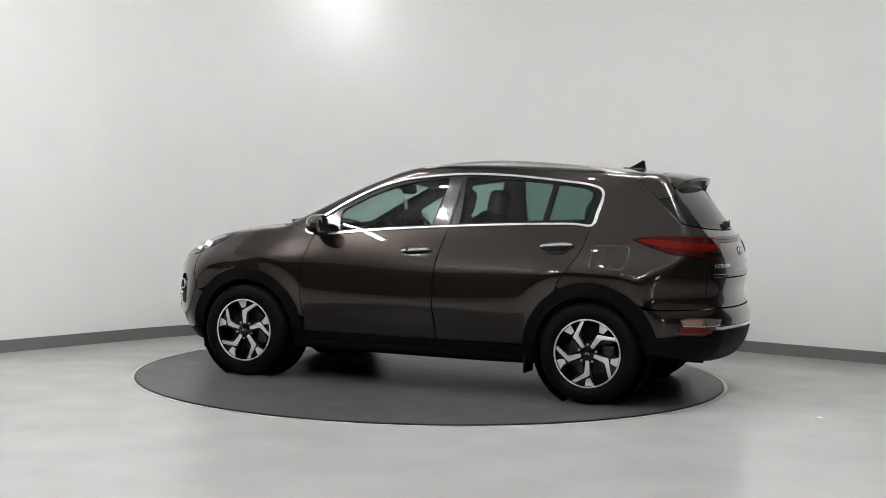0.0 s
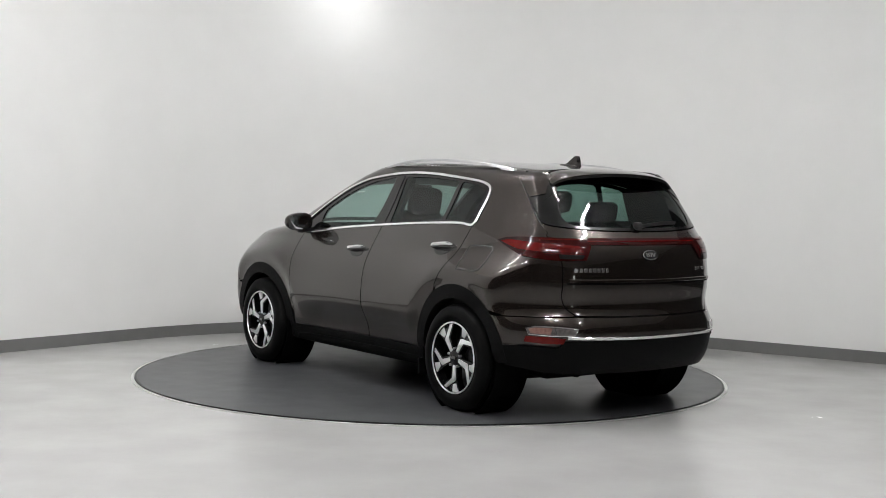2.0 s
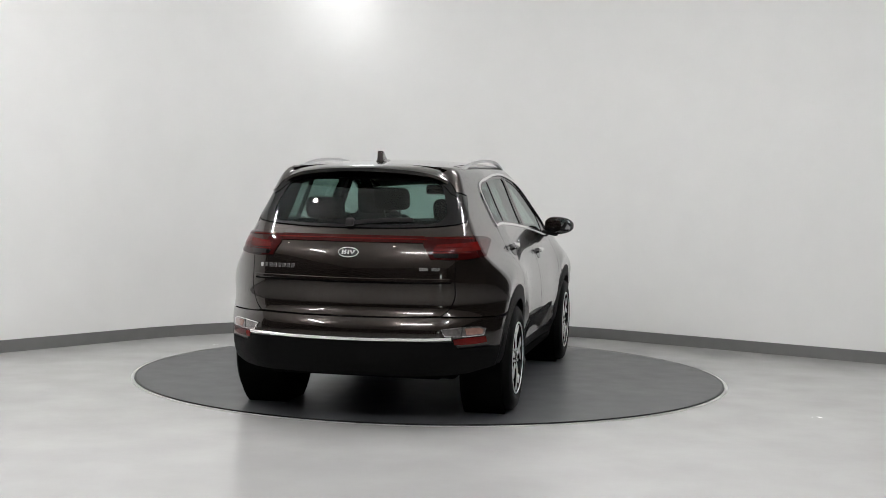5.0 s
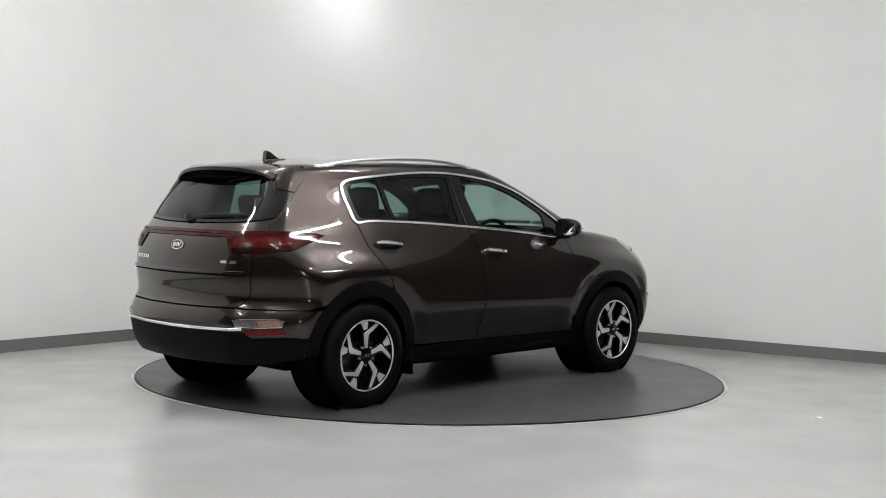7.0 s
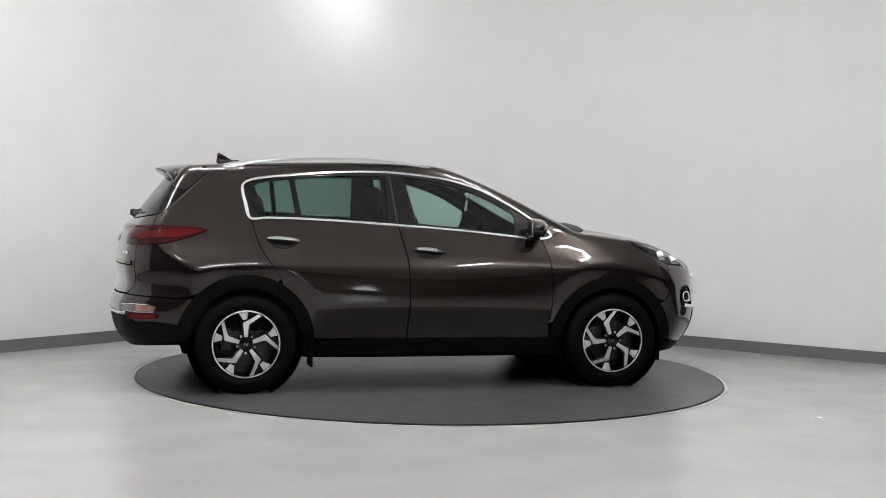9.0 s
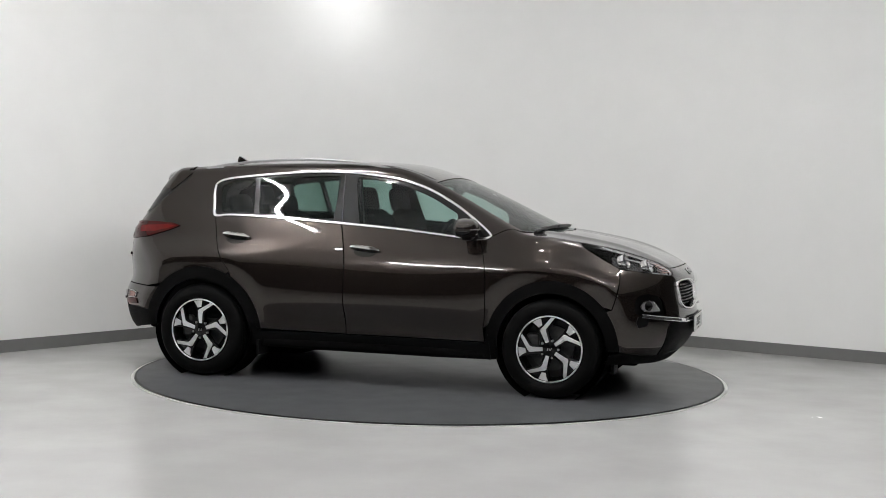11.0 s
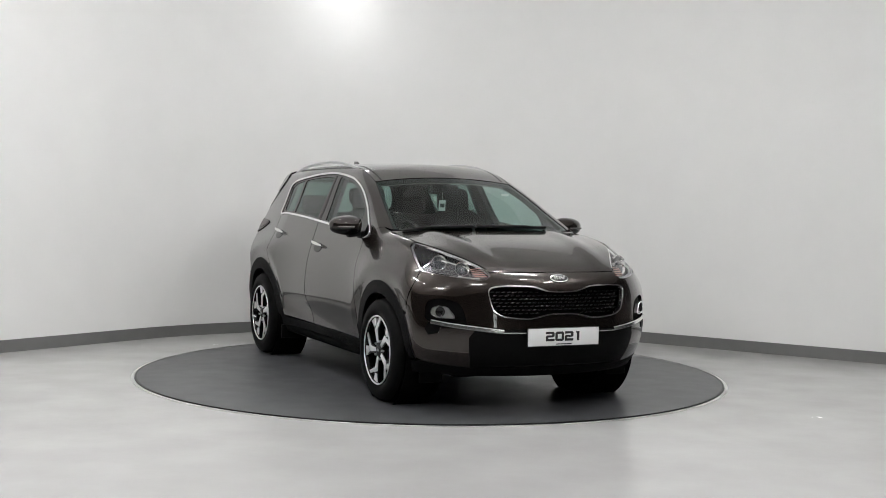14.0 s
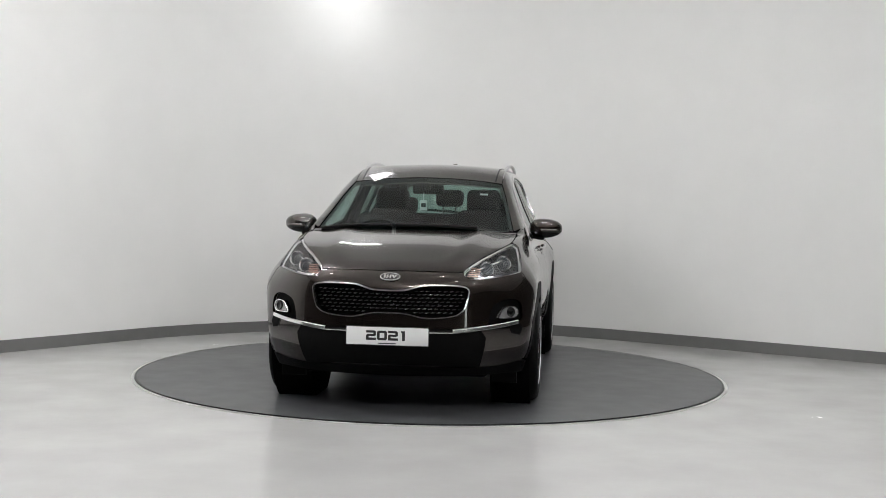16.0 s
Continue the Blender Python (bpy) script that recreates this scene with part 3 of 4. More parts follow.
skin("screen_border", "top", edge_band, INK, windscreen, off=-0.009, depth=0, sides=BOTH)
foot_front, foot_back = T(*SCREEN_FOOT), T((1.235, 0.0), (1.222, 0.2), (1.185, 0.42), (1.12, 0.585), (1.05, 0.668))
foot_band = foot_front + flip(foot_front[:-1])[::-1] + flip(foot_back[1:])[::-1] + foot_back
skin("cowl", "top", foot_band, PLASTIC, car, off=-0.010, depth=0.02, label="black cowl below the windscreen")

# front bumper: painted shell with openings
def mirror_loop(pts):
    return pts + flip(pts[1:-1])[::-1]


GRILLE = curve([(0.0, 0.786), (0.10, 0.790), (0.16, 0.806), (0.22, 0.819), (0.36, 0.822), (0.455, 0.815), (0.487, 0.795), (0.487, 0.760), (0.468, 0.690), (0.450, 0.662), (0.40, 0.635), (0.30, 0.622),
                (0.22, 0.621), (0.15, 0.636), (0.09, 0.648), (0.0, 0.650)], 4)
grille_half = N(*GRILLE)
grille_loop = mirror_loop(grille_half)
INTAKE = [(0.0, 0.545), (0.30, 0.540), (0.40, 0.528), (0.50, 0.536), (0.565, 0.555), (0.60, 0.50), (0.575, 0.37), (0.555, 0.305), (0.0, 0.300)]
FOGBOX = curve([(0.805, 0.600), (0.815, 0.650), (0.80, 0.715), (0.74, 0.738), (0.655, 0.712), (0.625, 0.655), (0.618, 0.575), (0.70, 0.578)], 4, True)
fog_loop = N(*FOGBOX)
arch_front_edge = [p for p in ARCH_F if p[0] > 1.6 and 0.33 < p[1] < 0.64]
bumper = (N(*HOOD_FRONT[::-1]) + N((0.463, 0.884), (0.495, 0.864), (0.54, 0.862), (0.60, 0.868), (0.66, 0.876)) + S((1.79, 0.902), (1.80, 0.82), (1.785, 0.72), (1.755, 0.63))
          + S(*arch_front_edge) + N((0.80, 0.333), (0.70, 0.315), (0.60, 0.306), (0.3, 0.303), (0.0, 0.303)))
bumper = mirror_loop(bumper)
intake_loop = mirror_loop(N(*INTAKE[:-1], (0.3, 0.318), (0.0, 0.318)))
front_bumper = skin("front_bumper", "nose", bumper, PAINT, car, holes=[grille_loop, fog_loop, flip(fog_loop)], gap=0.0022, step=0.03)
skin("lower_intake", "nose", intake_loop, PLASTIC, front_bumper, off=0.004, depth=0.012, label="black plastic lower intake panel")
side_recess = N((0.735, 0.578), (0.80, 0.588), (0.815, 0.545), (0.80, 0.508), (0.755, 0.522))
skin("side_recess", "nose", side_recess, PLASTIC, front_bumper, off=0.004, depth=0.01, sides=BOTH, label="black side intake")
lip = mirror_loop(N((0.0, 0.300), (0.3, 0.300), (0.56, 0.303), (0.70, 0.312), (0.80, 0.330)) + S((1.74, 0.322), (1.70, 0.25)) + N((0.70, 0.250), (0.4, 0.240), (0.0, 0.236)))
skin("chin_spoiler", "nose", lip, PLASTIC, front_bumper, off=0.002, label="black plastic chin")

# grille
grille = skin("grille", "nose", grille_loop, UNDER, car, off=-0.045, depth=0, label="black honeycomb grille in a chrome frame")
trim("frame", grille_loop, 0.013, 0.03, CHROME, grille, off=0.004, closed=True, label="chrome surround")
bars = []
gpoly = np.array([SHEET["nose"][1](p) for p in grille_loop])
for r in range(9):
    for c in range(-15, 16):
        z = 0.632 + r * 0.0225
        y = (c + 0.5 * (r % 2)) * 0.037
        ang = SHEET["nose"][1](at_end(1, y, z)) if abs(y) < 0.55 else (9, 9)
        q = np.array([ang])
        if abs(y) > 0.5 or not inside(q, gpoly)[0] or near_line(q, gpoly)[0] < 0.014:
            continue
        p = at_end(1, y, z)
        n = slope(p[None])[0]
        turn = Vector(n).to_track_quat("X", "Z").to_matrix().to_4x4()
        bm = extruded([(-0.017, -0.003), (-0.008, 0.0045), (0.008, 0.0065), (0.017, 0.003), (0.008, -0.0045), (-0.008, -0.0065)], 0, 0.012, None, 0.003)
        bmesh.ops.transform(bm, matrix=Matrix.Translation(Vector(p - n * 0.034)) @ turn @ Matrix(((0, 0, 1, 0), (1, 0, 0, 0), (0, 1, 0, 0), (0, 0, 0, 1))), verts=bm.verts)
        bars.append(bm)
part("mesh_insert", merged(*bars), mat("grille_dark_chrome", (0.007, 0.007, 0.007), 0.18, coat=0.1, spec=0.3), grille, "dark honeycomb cells")

# fog lamps
fog_parts = skin("fog_lamp_bezel", "nose", fog_loop, PLASTIC, front_bumper, off=-0.022, depth=0, sides=BOTH)
FOG = curve([(0.783, 0.640), (0.780, 0.672), (0.755, 0.690), (0.712, 0.686), (0.692, 0.665), (0.672, 0.622), (0.715, 0.618), (0.760, 0.620)], 4, True)
FOG_DISH = mat("fog_lamp_reflector", (0.62, 0.62, 0.61), 0.14, metal=0.7, coat=0.5, vary=0.2, scale=40)
fog_glass = skin("fog_lamp", "nose", N(*FOG), FOG_DISH, car, off=0.004, depth=0.02, sides=BOTH, label="silver framed fog lamp")
for s, ob in zip(BOTH, fog_glass):
    p = at_end(1, 0.742, 0.656)
    n = slope(p[None])[0]
    f = Vector((p[0], s * p[1], p[2]))
    nv = Vector((n[0], s * n[1], n[2]))
    m = Matrix.Translation(f + nv * 0.004) @ nv.to_track_quat("Z", "Y").to_matrix().to_4x4()
    part("lens", lathe([(0.0, 0.002), (0.014, 0.003), (0.024, 0.006), (0.028, 0.010), (0.031, 0.008), (0.031, 0.0)], 32, m), GLOSS_BLACK, ob, "round dark lens")
    trim("rim", N(*FOG) if s > 0 else N(*FOG), 0.008, 0.010, CHROME, ob, off=0.006, closed=True, sides=(s,))
chrome_line = N(*curve([(0.785, 0.592), (0.70, 0.577), (0.58, 0.562), (0.46, 0.548), (0.40, 0.541)], 6))
trim("chrome_blade", chrome_line, 0.026, 0.016, CHROME, front_bumper, off=0.010, sides=BOTH, label="chrome trim blade")
bar_mid = mirror_loop(N(*curve([(0.0, 0.557), (0.25, 0.557), (0.40, 0.553), (0.41, 0.541), (0.38, 0.532), (0.25, 0.535), (0.0, 0.535)], 3)))
skin("blade_infill", "nose", bar_mid, GLOSS_BLACK, front_bumper, off=0.012, depth=0.01)
trim("chrome_lip", N(*[(y, 0.533) for y in np.linspace(-0.40, 0.40, 24)]), 0.010, 0.010, CHROME, front_bumper, off=0.012)

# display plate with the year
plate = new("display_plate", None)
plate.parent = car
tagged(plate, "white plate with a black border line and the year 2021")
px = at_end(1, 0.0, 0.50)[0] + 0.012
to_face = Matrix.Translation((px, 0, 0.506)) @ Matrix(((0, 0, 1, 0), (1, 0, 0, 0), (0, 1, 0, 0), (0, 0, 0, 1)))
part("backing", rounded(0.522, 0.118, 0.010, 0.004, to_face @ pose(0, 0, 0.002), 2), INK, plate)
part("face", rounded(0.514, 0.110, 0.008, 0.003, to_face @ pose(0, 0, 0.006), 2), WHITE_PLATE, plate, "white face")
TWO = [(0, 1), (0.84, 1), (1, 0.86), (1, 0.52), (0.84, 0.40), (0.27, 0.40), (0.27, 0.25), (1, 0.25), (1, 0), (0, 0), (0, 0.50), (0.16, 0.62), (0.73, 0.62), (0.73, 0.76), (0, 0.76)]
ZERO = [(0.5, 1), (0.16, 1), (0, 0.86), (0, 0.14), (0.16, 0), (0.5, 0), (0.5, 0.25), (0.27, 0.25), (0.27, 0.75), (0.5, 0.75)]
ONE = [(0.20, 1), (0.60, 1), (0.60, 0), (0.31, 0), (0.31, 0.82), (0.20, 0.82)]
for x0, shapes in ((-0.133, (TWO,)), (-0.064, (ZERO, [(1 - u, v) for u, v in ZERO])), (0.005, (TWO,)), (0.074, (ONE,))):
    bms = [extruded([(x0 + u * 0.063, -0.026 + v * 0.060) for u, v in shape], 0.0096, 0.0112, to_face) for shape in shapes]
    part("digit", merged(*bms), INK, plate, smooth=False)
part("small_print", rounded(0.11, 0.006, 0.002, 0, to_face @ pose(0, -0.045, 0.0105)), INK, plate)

# emblems as plain oval badges
def badge(p, n, w, h, name):
    m = Matrix.Translation(Vector(p)) @ Vector(n).to_track_quat("Z", "Y").to_matrix().to_4x4()
    holder = new(name)
    holder.parent = car
    tagged(holder, "oval chrome badge with plain bars")
    el = lambda a, b, k=36: [(a * math.cos(2 * math.pi * i / k), b * math.sin(2 * math.pi * i / k)) for i in range(k)]
    part("rim", extruded(el(w / 2, h / 2), 0, 0.006, m, 0.002), CHROME, holder)
    part("field", extruded(el(w / 2 - 0.006, h / 2 - 0.006), 0.004, 0.0068, m), INK, holder)
    for k, (x, lean) in enumerate(((-0.034, 0), (-0.020, 0.008), (-0.020, -0.008), (0.002, 0), (0.020, -0.007), (0.032, 0.007))):
        ww, hh = 0.0055 * w / 0.13, h * 0.42
        x *= w / 0.13
        part("bar", extruded([(x - ww - lean, -hh / 2), (x + ww - lean, -hh / 2), (x + ww + lean, hh / 2), (x - ww + lean, hh / 2)] if k not in (1, 2) else
                             [(x - ww, 0 if k == 1 else -hh / 2), (x + ww, 0 if k == 1 else -hh / 2), (x + ww + 0.006, hh / 2 if k == 1 else 0), (x - ww + 0.006, hh / 2 if k == 1 else 0)], 0.0065, 0.0085, m), CHROME, holder)
    return holder


pb = at_end(1, 0.0, 0.868)
badge(pb + slope(pb[None])[0] * 0.001, slope(pb[None])[0], 0.130, 0.064, "front_badge")

# headlights
BOWL = mat("lamp_bowl_grey", (0.075, 0.075, 0.078), 0.25, metal=0.5, vary=0.25, scale=40)
for s in BOTH:
    lamp = new("headlight")
    lamp.parent = car
    tagged(lamp, "clear headlight with twin round projectors")
    bowl = skin("bowl", "nose", LAMP, BOWL, lamp, off=-0.05, depth=-0.045, sides=(s,), gap=0.004, step=0.025)
    cover = skin("lens", "nose", LAMP, GLASS_CLEAR, lamp, off=0.001, depth=0, sides=(s,), gap=0.004, step=0.025, label="clear cover")
    for (y, z, r) in ((0.592, 0.930, 0.044), (0.688, 0.962, 0.046)):
        p = at_end(1, y, z)
        n = slope(p[None])[0] * 0.5 + np.array((0.8, 0.05, 0.0))
        n = n / np.linalg.norm(n)
        f, nv = Vector((p[0], s * p[1], p[2])), Vector((n[0], s * n[1], n[2]))
        m = Matrix.Translation(f - nv * 0.062) @ nv.to_track_quat("Z", "Y").to_matrix().to_4x4()
        pr = part("projector", lathe([(r * 0.7, 0.0), (r * 0.72, 0.02), (r * 0.85, 0.03), (r, 0.042), (r * 1.06, 0.044), (r * 1.1, 0.036), (r * 1.1, 0.0)], 36, m), CHROME, lamp, "chrome ringed projector")
        part("lens", lathe([(0.0, 0.036), (r * 0.35, 0.034), (r * 0.6, 0.027), (r * 0.72, 0.016), (r * 0.72, 0.0)], 28, m), mat("projector_glass", (0.10, 0.11, 0.12), 0.06, metal=0.3, coat=1.0), pr)
    inner = N((0.47, 0.905), (0.50, 0.938), (0.555, 0.915), (0.55, 0.872), (0.50, 0.868), (0.475, 0.884))
    skin("indicator", "nose", inner, CLEAR_LAMP, lamp, off=-0.03, depth=0.01, sides=(s,), step=0.02, label="ribbed amber and white indicator")
    tail = S((1.52, 1.040), (1.60, 0.995), (1.70, 0.945), (1.74, 0.96)) + T((1.70, 0.655), (1.60, 0.690))
    skin("side_reflector", "nose", tail, BOWL, lamp, off=-0.03, depth=0.01, sides=(s,), step=0.02)
    fingers = []
    for k in range(5):
        q = N((0.478 + 0.004 * k, 0.880 + 0.012 * k), (0.545 + 0.002 * k, 0.880 + 0.010 * k))
        fingers.append(sweep([Vector((p[0] - 0.016, s * p[1], p[2])) for p in q], [(0, 0, 1)] * 2, [(1, 0, 0)] * 2, 0.005, 0.01))
    part("indicator_ribs", merged(*fingers), mat("amber_rib", (0.60, 0.36, 0.30), 0.25, coat=1.0), lamp, "amber ribs")
    trim("inner_rim", LAMP, 0.014, 0.012, SATIN, lamp, off=-0.016, closed=True, sides=(s,))
    low_strip = [(0.640, 0.884), (0.600, 0.876), (0.555, 0.872), (0.525, 0.874)]
    trim("light_strip", N(*low_strip), 0.014, 0.012, SATIN, lamp, off=-0.018, sides=(s,))
    strip = [(0.70, 0.990), (0.655, 0.975), (0.60, 0.958), (0.55, 0.938)]
    trim("daytime_strip", N(*strip), 0.010, 0.010, CHROME, lamp, off=-0.020, sides=(s,), label="bright daytime light strip")
    brow = T(*[(x, y + 0.006) for x, y in LAMP_TOP[:-4]])
    trim("brow", brow, 0.016, 0.014, CHROME, lamp, off=-0.012, sides=(s,))

# black strips laid along the shut lines, standing in for the shade in the panel gaps
for line, sheet in ((S(*LINE_A), 1), (S(*LINE_B), 1), (S(*LINE_C), 1), (T(*HOOD_EDGE), 1), (G(*GATE_EDGE), 1), (N(*HOOD_FRONT), 1), (S((1.79, 0.902), (1.80, 0.82), (1.785, 0.72), (1.755, 0.63)), 1)):
    trim("shut_line_shade", line, 0.014, 0.004, UNDER, car, off=-0.003, sides=BOTH)
trim("shut_line_shade", R((0.56, 0.665), (0.30, 0.658), (0.0, 0.657)), 0.014, 0.004, UNDER, car, off=-0.003, sides=BOTH)

# ---- tail ----
gate = G(*[p for p in GATE_EDGE if p[1] < 1.185]) + R((0.30, 0.660), (0.0, 0.659))
glass_low = R(*curve([(0.668, 1.235), (0.64, 1.215), (0.58, 1.203), (0.45, 1.190), (0.25, 1.181), (0.0, 1.178)], 4))
gate_half = glass_low[::-1] + gate
tailgate = skin("tailgate", "tail", mirror_loop(gate_half), PAINT, car, gap=0.003, step=0.03)
glass_half = glass_low[::-1] + G(*[p for p in GATE_EDGE if p[1] >= 1.24][::-1]) + R((0.50, 1.515), (0.3, 1.527), (0.0, 1.532))
pane_half = R(*curve([(0.0, 1.200), (0.3, 1.204), (0.47, 1.212), (0.53, 1.235), (0.545, 1.29), (0.51, 1.40), (0.455, 1.462), (0.3, 1.478), (0.0, 1.482)], 4))
skin("rear_window", "tail", mirror_loop(glass_half), GLOSS_BLACK, tailgate, holes=[mirror_loop(pane_half)], gap=0.004, off=0.002, depth=0.012, label="gloss black rear window surround")
skin("pane", "tail", mirror_loop(pane_half), GLASS_REAR, tailgate, off=-0.002, depth=0, label="dark privacy glass")
trim("crease", R(*[(y, 0.876 + 0.008 * abs(y)) for y in np.linspace(-0.60, 0.60, 30)]), 0.022, 0.014, PAINT, tailgate, off=0.004)
# matt black strip standing in for the shadow under the crease
trim("crease_shade_strip", R(*[(y, 0.860 + 0.008 * abs(y)) for y in np.linspace(-0.61, 0.61, 30)]), 0.010, 0.004, UNDER, tailgate, off=0.0005)
pr = at_end(-1, 0.0, 1.035)
badge(pr + slope(pr[None])[0] * 0.001, slope(pr[None])[0], 0.130, 0.064, "rear_badge")


def bars_on_tail(y0, y1, z, h, count, name, duty=0.72):
    """Lettering that cannot be shown, as plain raised bars."""
    bms = []
    for k in range(count):
        y = y0 + (y1 - y0) * (k + 0.5) / count
        p = at_end(-1, y, z)
        n = slope(p[None])[0]
        m = Matrix.Translation(Vector(p)) @ Vector(n).to_track_quat("Z", "Y").to_matrix().to_4x4()
        bms.append(rounded(abs(y1 - y0) / count * duty, h, 0.006, 0.001, m, 1))
    return part(name, merged(*bms), CHROME, tailgate, "row of plain chrome bars")


bars_on_tail(0.575, 0.335, 0.945, 0.024, 8, "chrome_lettering")
bars_on_tail(-0.42, -0.56, 0.945, 0.018, 2, "chrome_lettering")

# tail lamps and the light bar between them
tail_poly = (S((-1.585, 1.112), (-1.66, 1.133), (-1.78, 1.140)) + R((0.70, 1.142), (0.62, 1.140), (0.50, 1.136), (0.44, 1.134), (0.44, 1.085), (0.49, 1.003), (0.60, 0.998), (0.68, 1.002))
             + S((-1.86, 1.022), (-1.78, 1.045), (-1.68, 1.075)))
for s in BOTH:
    lamp = new("tail_lamp")
    lamp.parent = car
    tagged(lamp, "dark red wraparound tail lamp")
    skin("lens", "tail", tail_poly, DARK_RED, lamp, off=0.007, depth=0.012, sides=(s,), step=0.025, gap=0.002)
    glow = S((-1.62, 1.108), (-1.70, 1.118), (-1.82, 1.112)) + R((0.66, 1.100), (0.52, 1.088), (0.50, 1.052), (0.66, 1.050)) + S((-1.80, 1.062), (-1.70, 1.085))
    skin("red_element", "tail", glow, RED_LENS, lamp, off=0.0095, depth=0.004, sides=(s,), step=0.025, label="brighter red element")
    chamber = R((0.64, 1.040), (0.50, 1.034), (0.515, 1.012), (0.64, 1.012))
    skin("dark_chamber", "tail", chamber, GLOSS_BLACK, lamp, off=0.0092, depth=0.003, sides=(s,), step=0.025)
    for z0 in (1.126, 1.074, 1.042):
        trim("light_guide", R(*[(y, z0) for y in np.linspace(0.70, 0.50, 8)]), 0.006, 0.004, RED_LENS, lamp, off=0.011, sides=(s,))
bar = R(*[(y, 1.137) for y in np.linspace(-0.44, 0.44, 24)]) + R(*[(y, 1.098) for y in np.linspace(0.44, -0.44, 24)])
skin("light_bar", "tail", bar, DARK_RED, tailgate, off=0.006, depth=0.010, label="dark red bar joining the lamps")
trim("bar_edge", R(*[(y, 1.118) for y in np.linspace(-0.46, 0.46, 24)]), 0.007, 0.004, RED_LENS, tailgate, off=0.008)

# rear bumper
arch_back = [p for p in ARCH_R if p[0] < -1.6 and 0.47 < p[1] < 0.66]
bump_half = R((0.0, 0.655), (0.30, 0.656), (0.56, 0.662), (0.60, 0.660), (0.70, 0.657)) + S((-1.90, 0.654), (-1.80, 0.652)) + S(*arch_back[::-1]) + R((0.80, 0.487), (0.66, 0.480), (0.64, 0.520), (0.40, 0.522), (0.0, 0.522))
rear_bumper = skin("rear_bumper", "tail", mirror_loop(bump_half), PAINT, car, gap=0.003, step=0.03)
low_half = R((0.0, 0.519), (0.40, 0.519), (0.637, 0.517), (0.658, 0.476), (0.80, 0.482)) + S(*[p for p in ARCH_R[::-1] if p[0] < -1.6 and 0.36 < p[1] < 0.475]) + S((-1.79, 0.352)) + R((0.78, 0.338), (0.70, 0.318), (0.5, 0.305), (0.0, 0.300))
skin("bumper_skirt", "tail", mirror_loop(low_half), PLASTIC, rear_bumper, off=0.002, depth=0.03, label="black plastic lower bumper")
trim("chrome_blade", R(*[(y, 0.527 + 0.010 * (abs(y) / 0.62) ** 2) for y in np.linspace(-0.62, 0.62, 36)]), 0.020, 0.014, CHROME, rear_bumper, off=0.008, label="chrome trim blade")
for s in BOTH:
    lampb = new("reverse_lamp")
    lampb.parent = car
    tagged(lampb, "clear and red low corner lamp")
    pc = R((0.565, 0.590), (0.66, 0.600), (0.76, 0.602)) + R((0.795, 0.590), (0.785, 0.553), (0.70, 0.548), (0.59, 0.552))
    skin("clear_lens", "tail", pc, CLEAR_LAMP, lampb, off=0.006, depth=0.01, sides=(s,), step=0.02, label="clear ribbed lens")
    split = R((0.680, 0.601), (0.672, 0.549))
    trim("divider", split, 0.008, 0.010, INK, lampb, off=0.006, sides=(s,))
    amber = R((0.69, 0.594), (0.76, 0.595), (0.785, 0.585), (0.777, 0.560), (0.70, 0.556))
    skin("indicator", "tail", amber, mat("pale_pink_lens", (0.30, 0.17, 0.14), 0.16, metal=0.3, coat=0.6, vary=0.5, scale=50), lampb, off=0.0085, depth=0.003, sides=(s,), step=0.02, label="pale pink indicator lens")
    trim("rim", pc, 0.007, 0.008, CHROME, lampb, off=0.006, closed=True, sides=(s,))
    pcr = R((0.63, 0.532), (0.70, 0.540), (0.795, 0.543), (0.80, 0.508), (0.74, 0.500), (0.64, 0.500))
    skin("reflector", "tail", pcr, RED_LENS, lampb, off=0.008, depth=0.012, sides=(s,), step=0.02, label="red reflector")

# spoiler
bm = bmesh.new()
secs, spoiler_rings = [], []
for y in np.linspace(-0.522, 0.522, 25):
    k = abs(y) / 0.522
    z0 = ROOF(-1.70) - 0.038 * (y / 0.6) ** 2
    tip = -1.925 + 0.10 * k ** 2
    drop = 0.010 * k ** 2 + 0.035 * k ** 8
    ring = [(-1.69, z0 + 0.003 - drop), (-1.80, z0 - 0.008 - drop), (tip + 0.02, z0 - 0.026 - drop), (tip, z0 - 0.034 - drop), (tip + 0.004, z0 - 0.052 - drop), (tip + 0.06, z0 - 0.056 - drop), (-1.76, z0 - 0.070 - drop), (-1.69, z0 - 0.05 - drop)]
    secs.append([bm.verts.new((x, y, z)) for x, z in ring])
    spoiler_rings.append([(x, y, z) for x, z in ring])
for a, b in zip(secs, secs[1:]):
    for j in range(8):
        bm.faces.new((a[j], a[(j + 1) % 8], b[(j + 1) % 8], b[j]))
bm.faces.new(secs[0])
bm.faces.new(secs[-1][::-1])
spoiler = part("roof_spoiler", bm, PAINT, tailgate, "painted roof spoiler")
under = bmesh.new()
rows = [[under.verts.new(Vector(p) + Vector((dx, 0, -0.004))) for p, dx in zip(ring[3:], (-0.003, -0.003, 0.0, 0.0, 0.0))] for ring in spoiler_rings[3:-3]]
for a, b in zip(rows, rows[1:]):
    for j in range(4):
        under.faces.new((a[j], a[j + 1], b[j + 1], b[j]))
part("spoiler_underside", under, GLOSS_BLACK, spoiler, "gloss black spoiler underside")
side_cap = S((-1.588, 1.515), (-1.60, 1.50), (-1.65, 1.455), (-1.69, 1.42), (-1.735, 1.385)) + R((0.575, 1.405), (0.550, 1.445), (0.500, 1.495), (0.480, 1.520)) + T((-1.70, 0.505), (-1.63, 0.535))
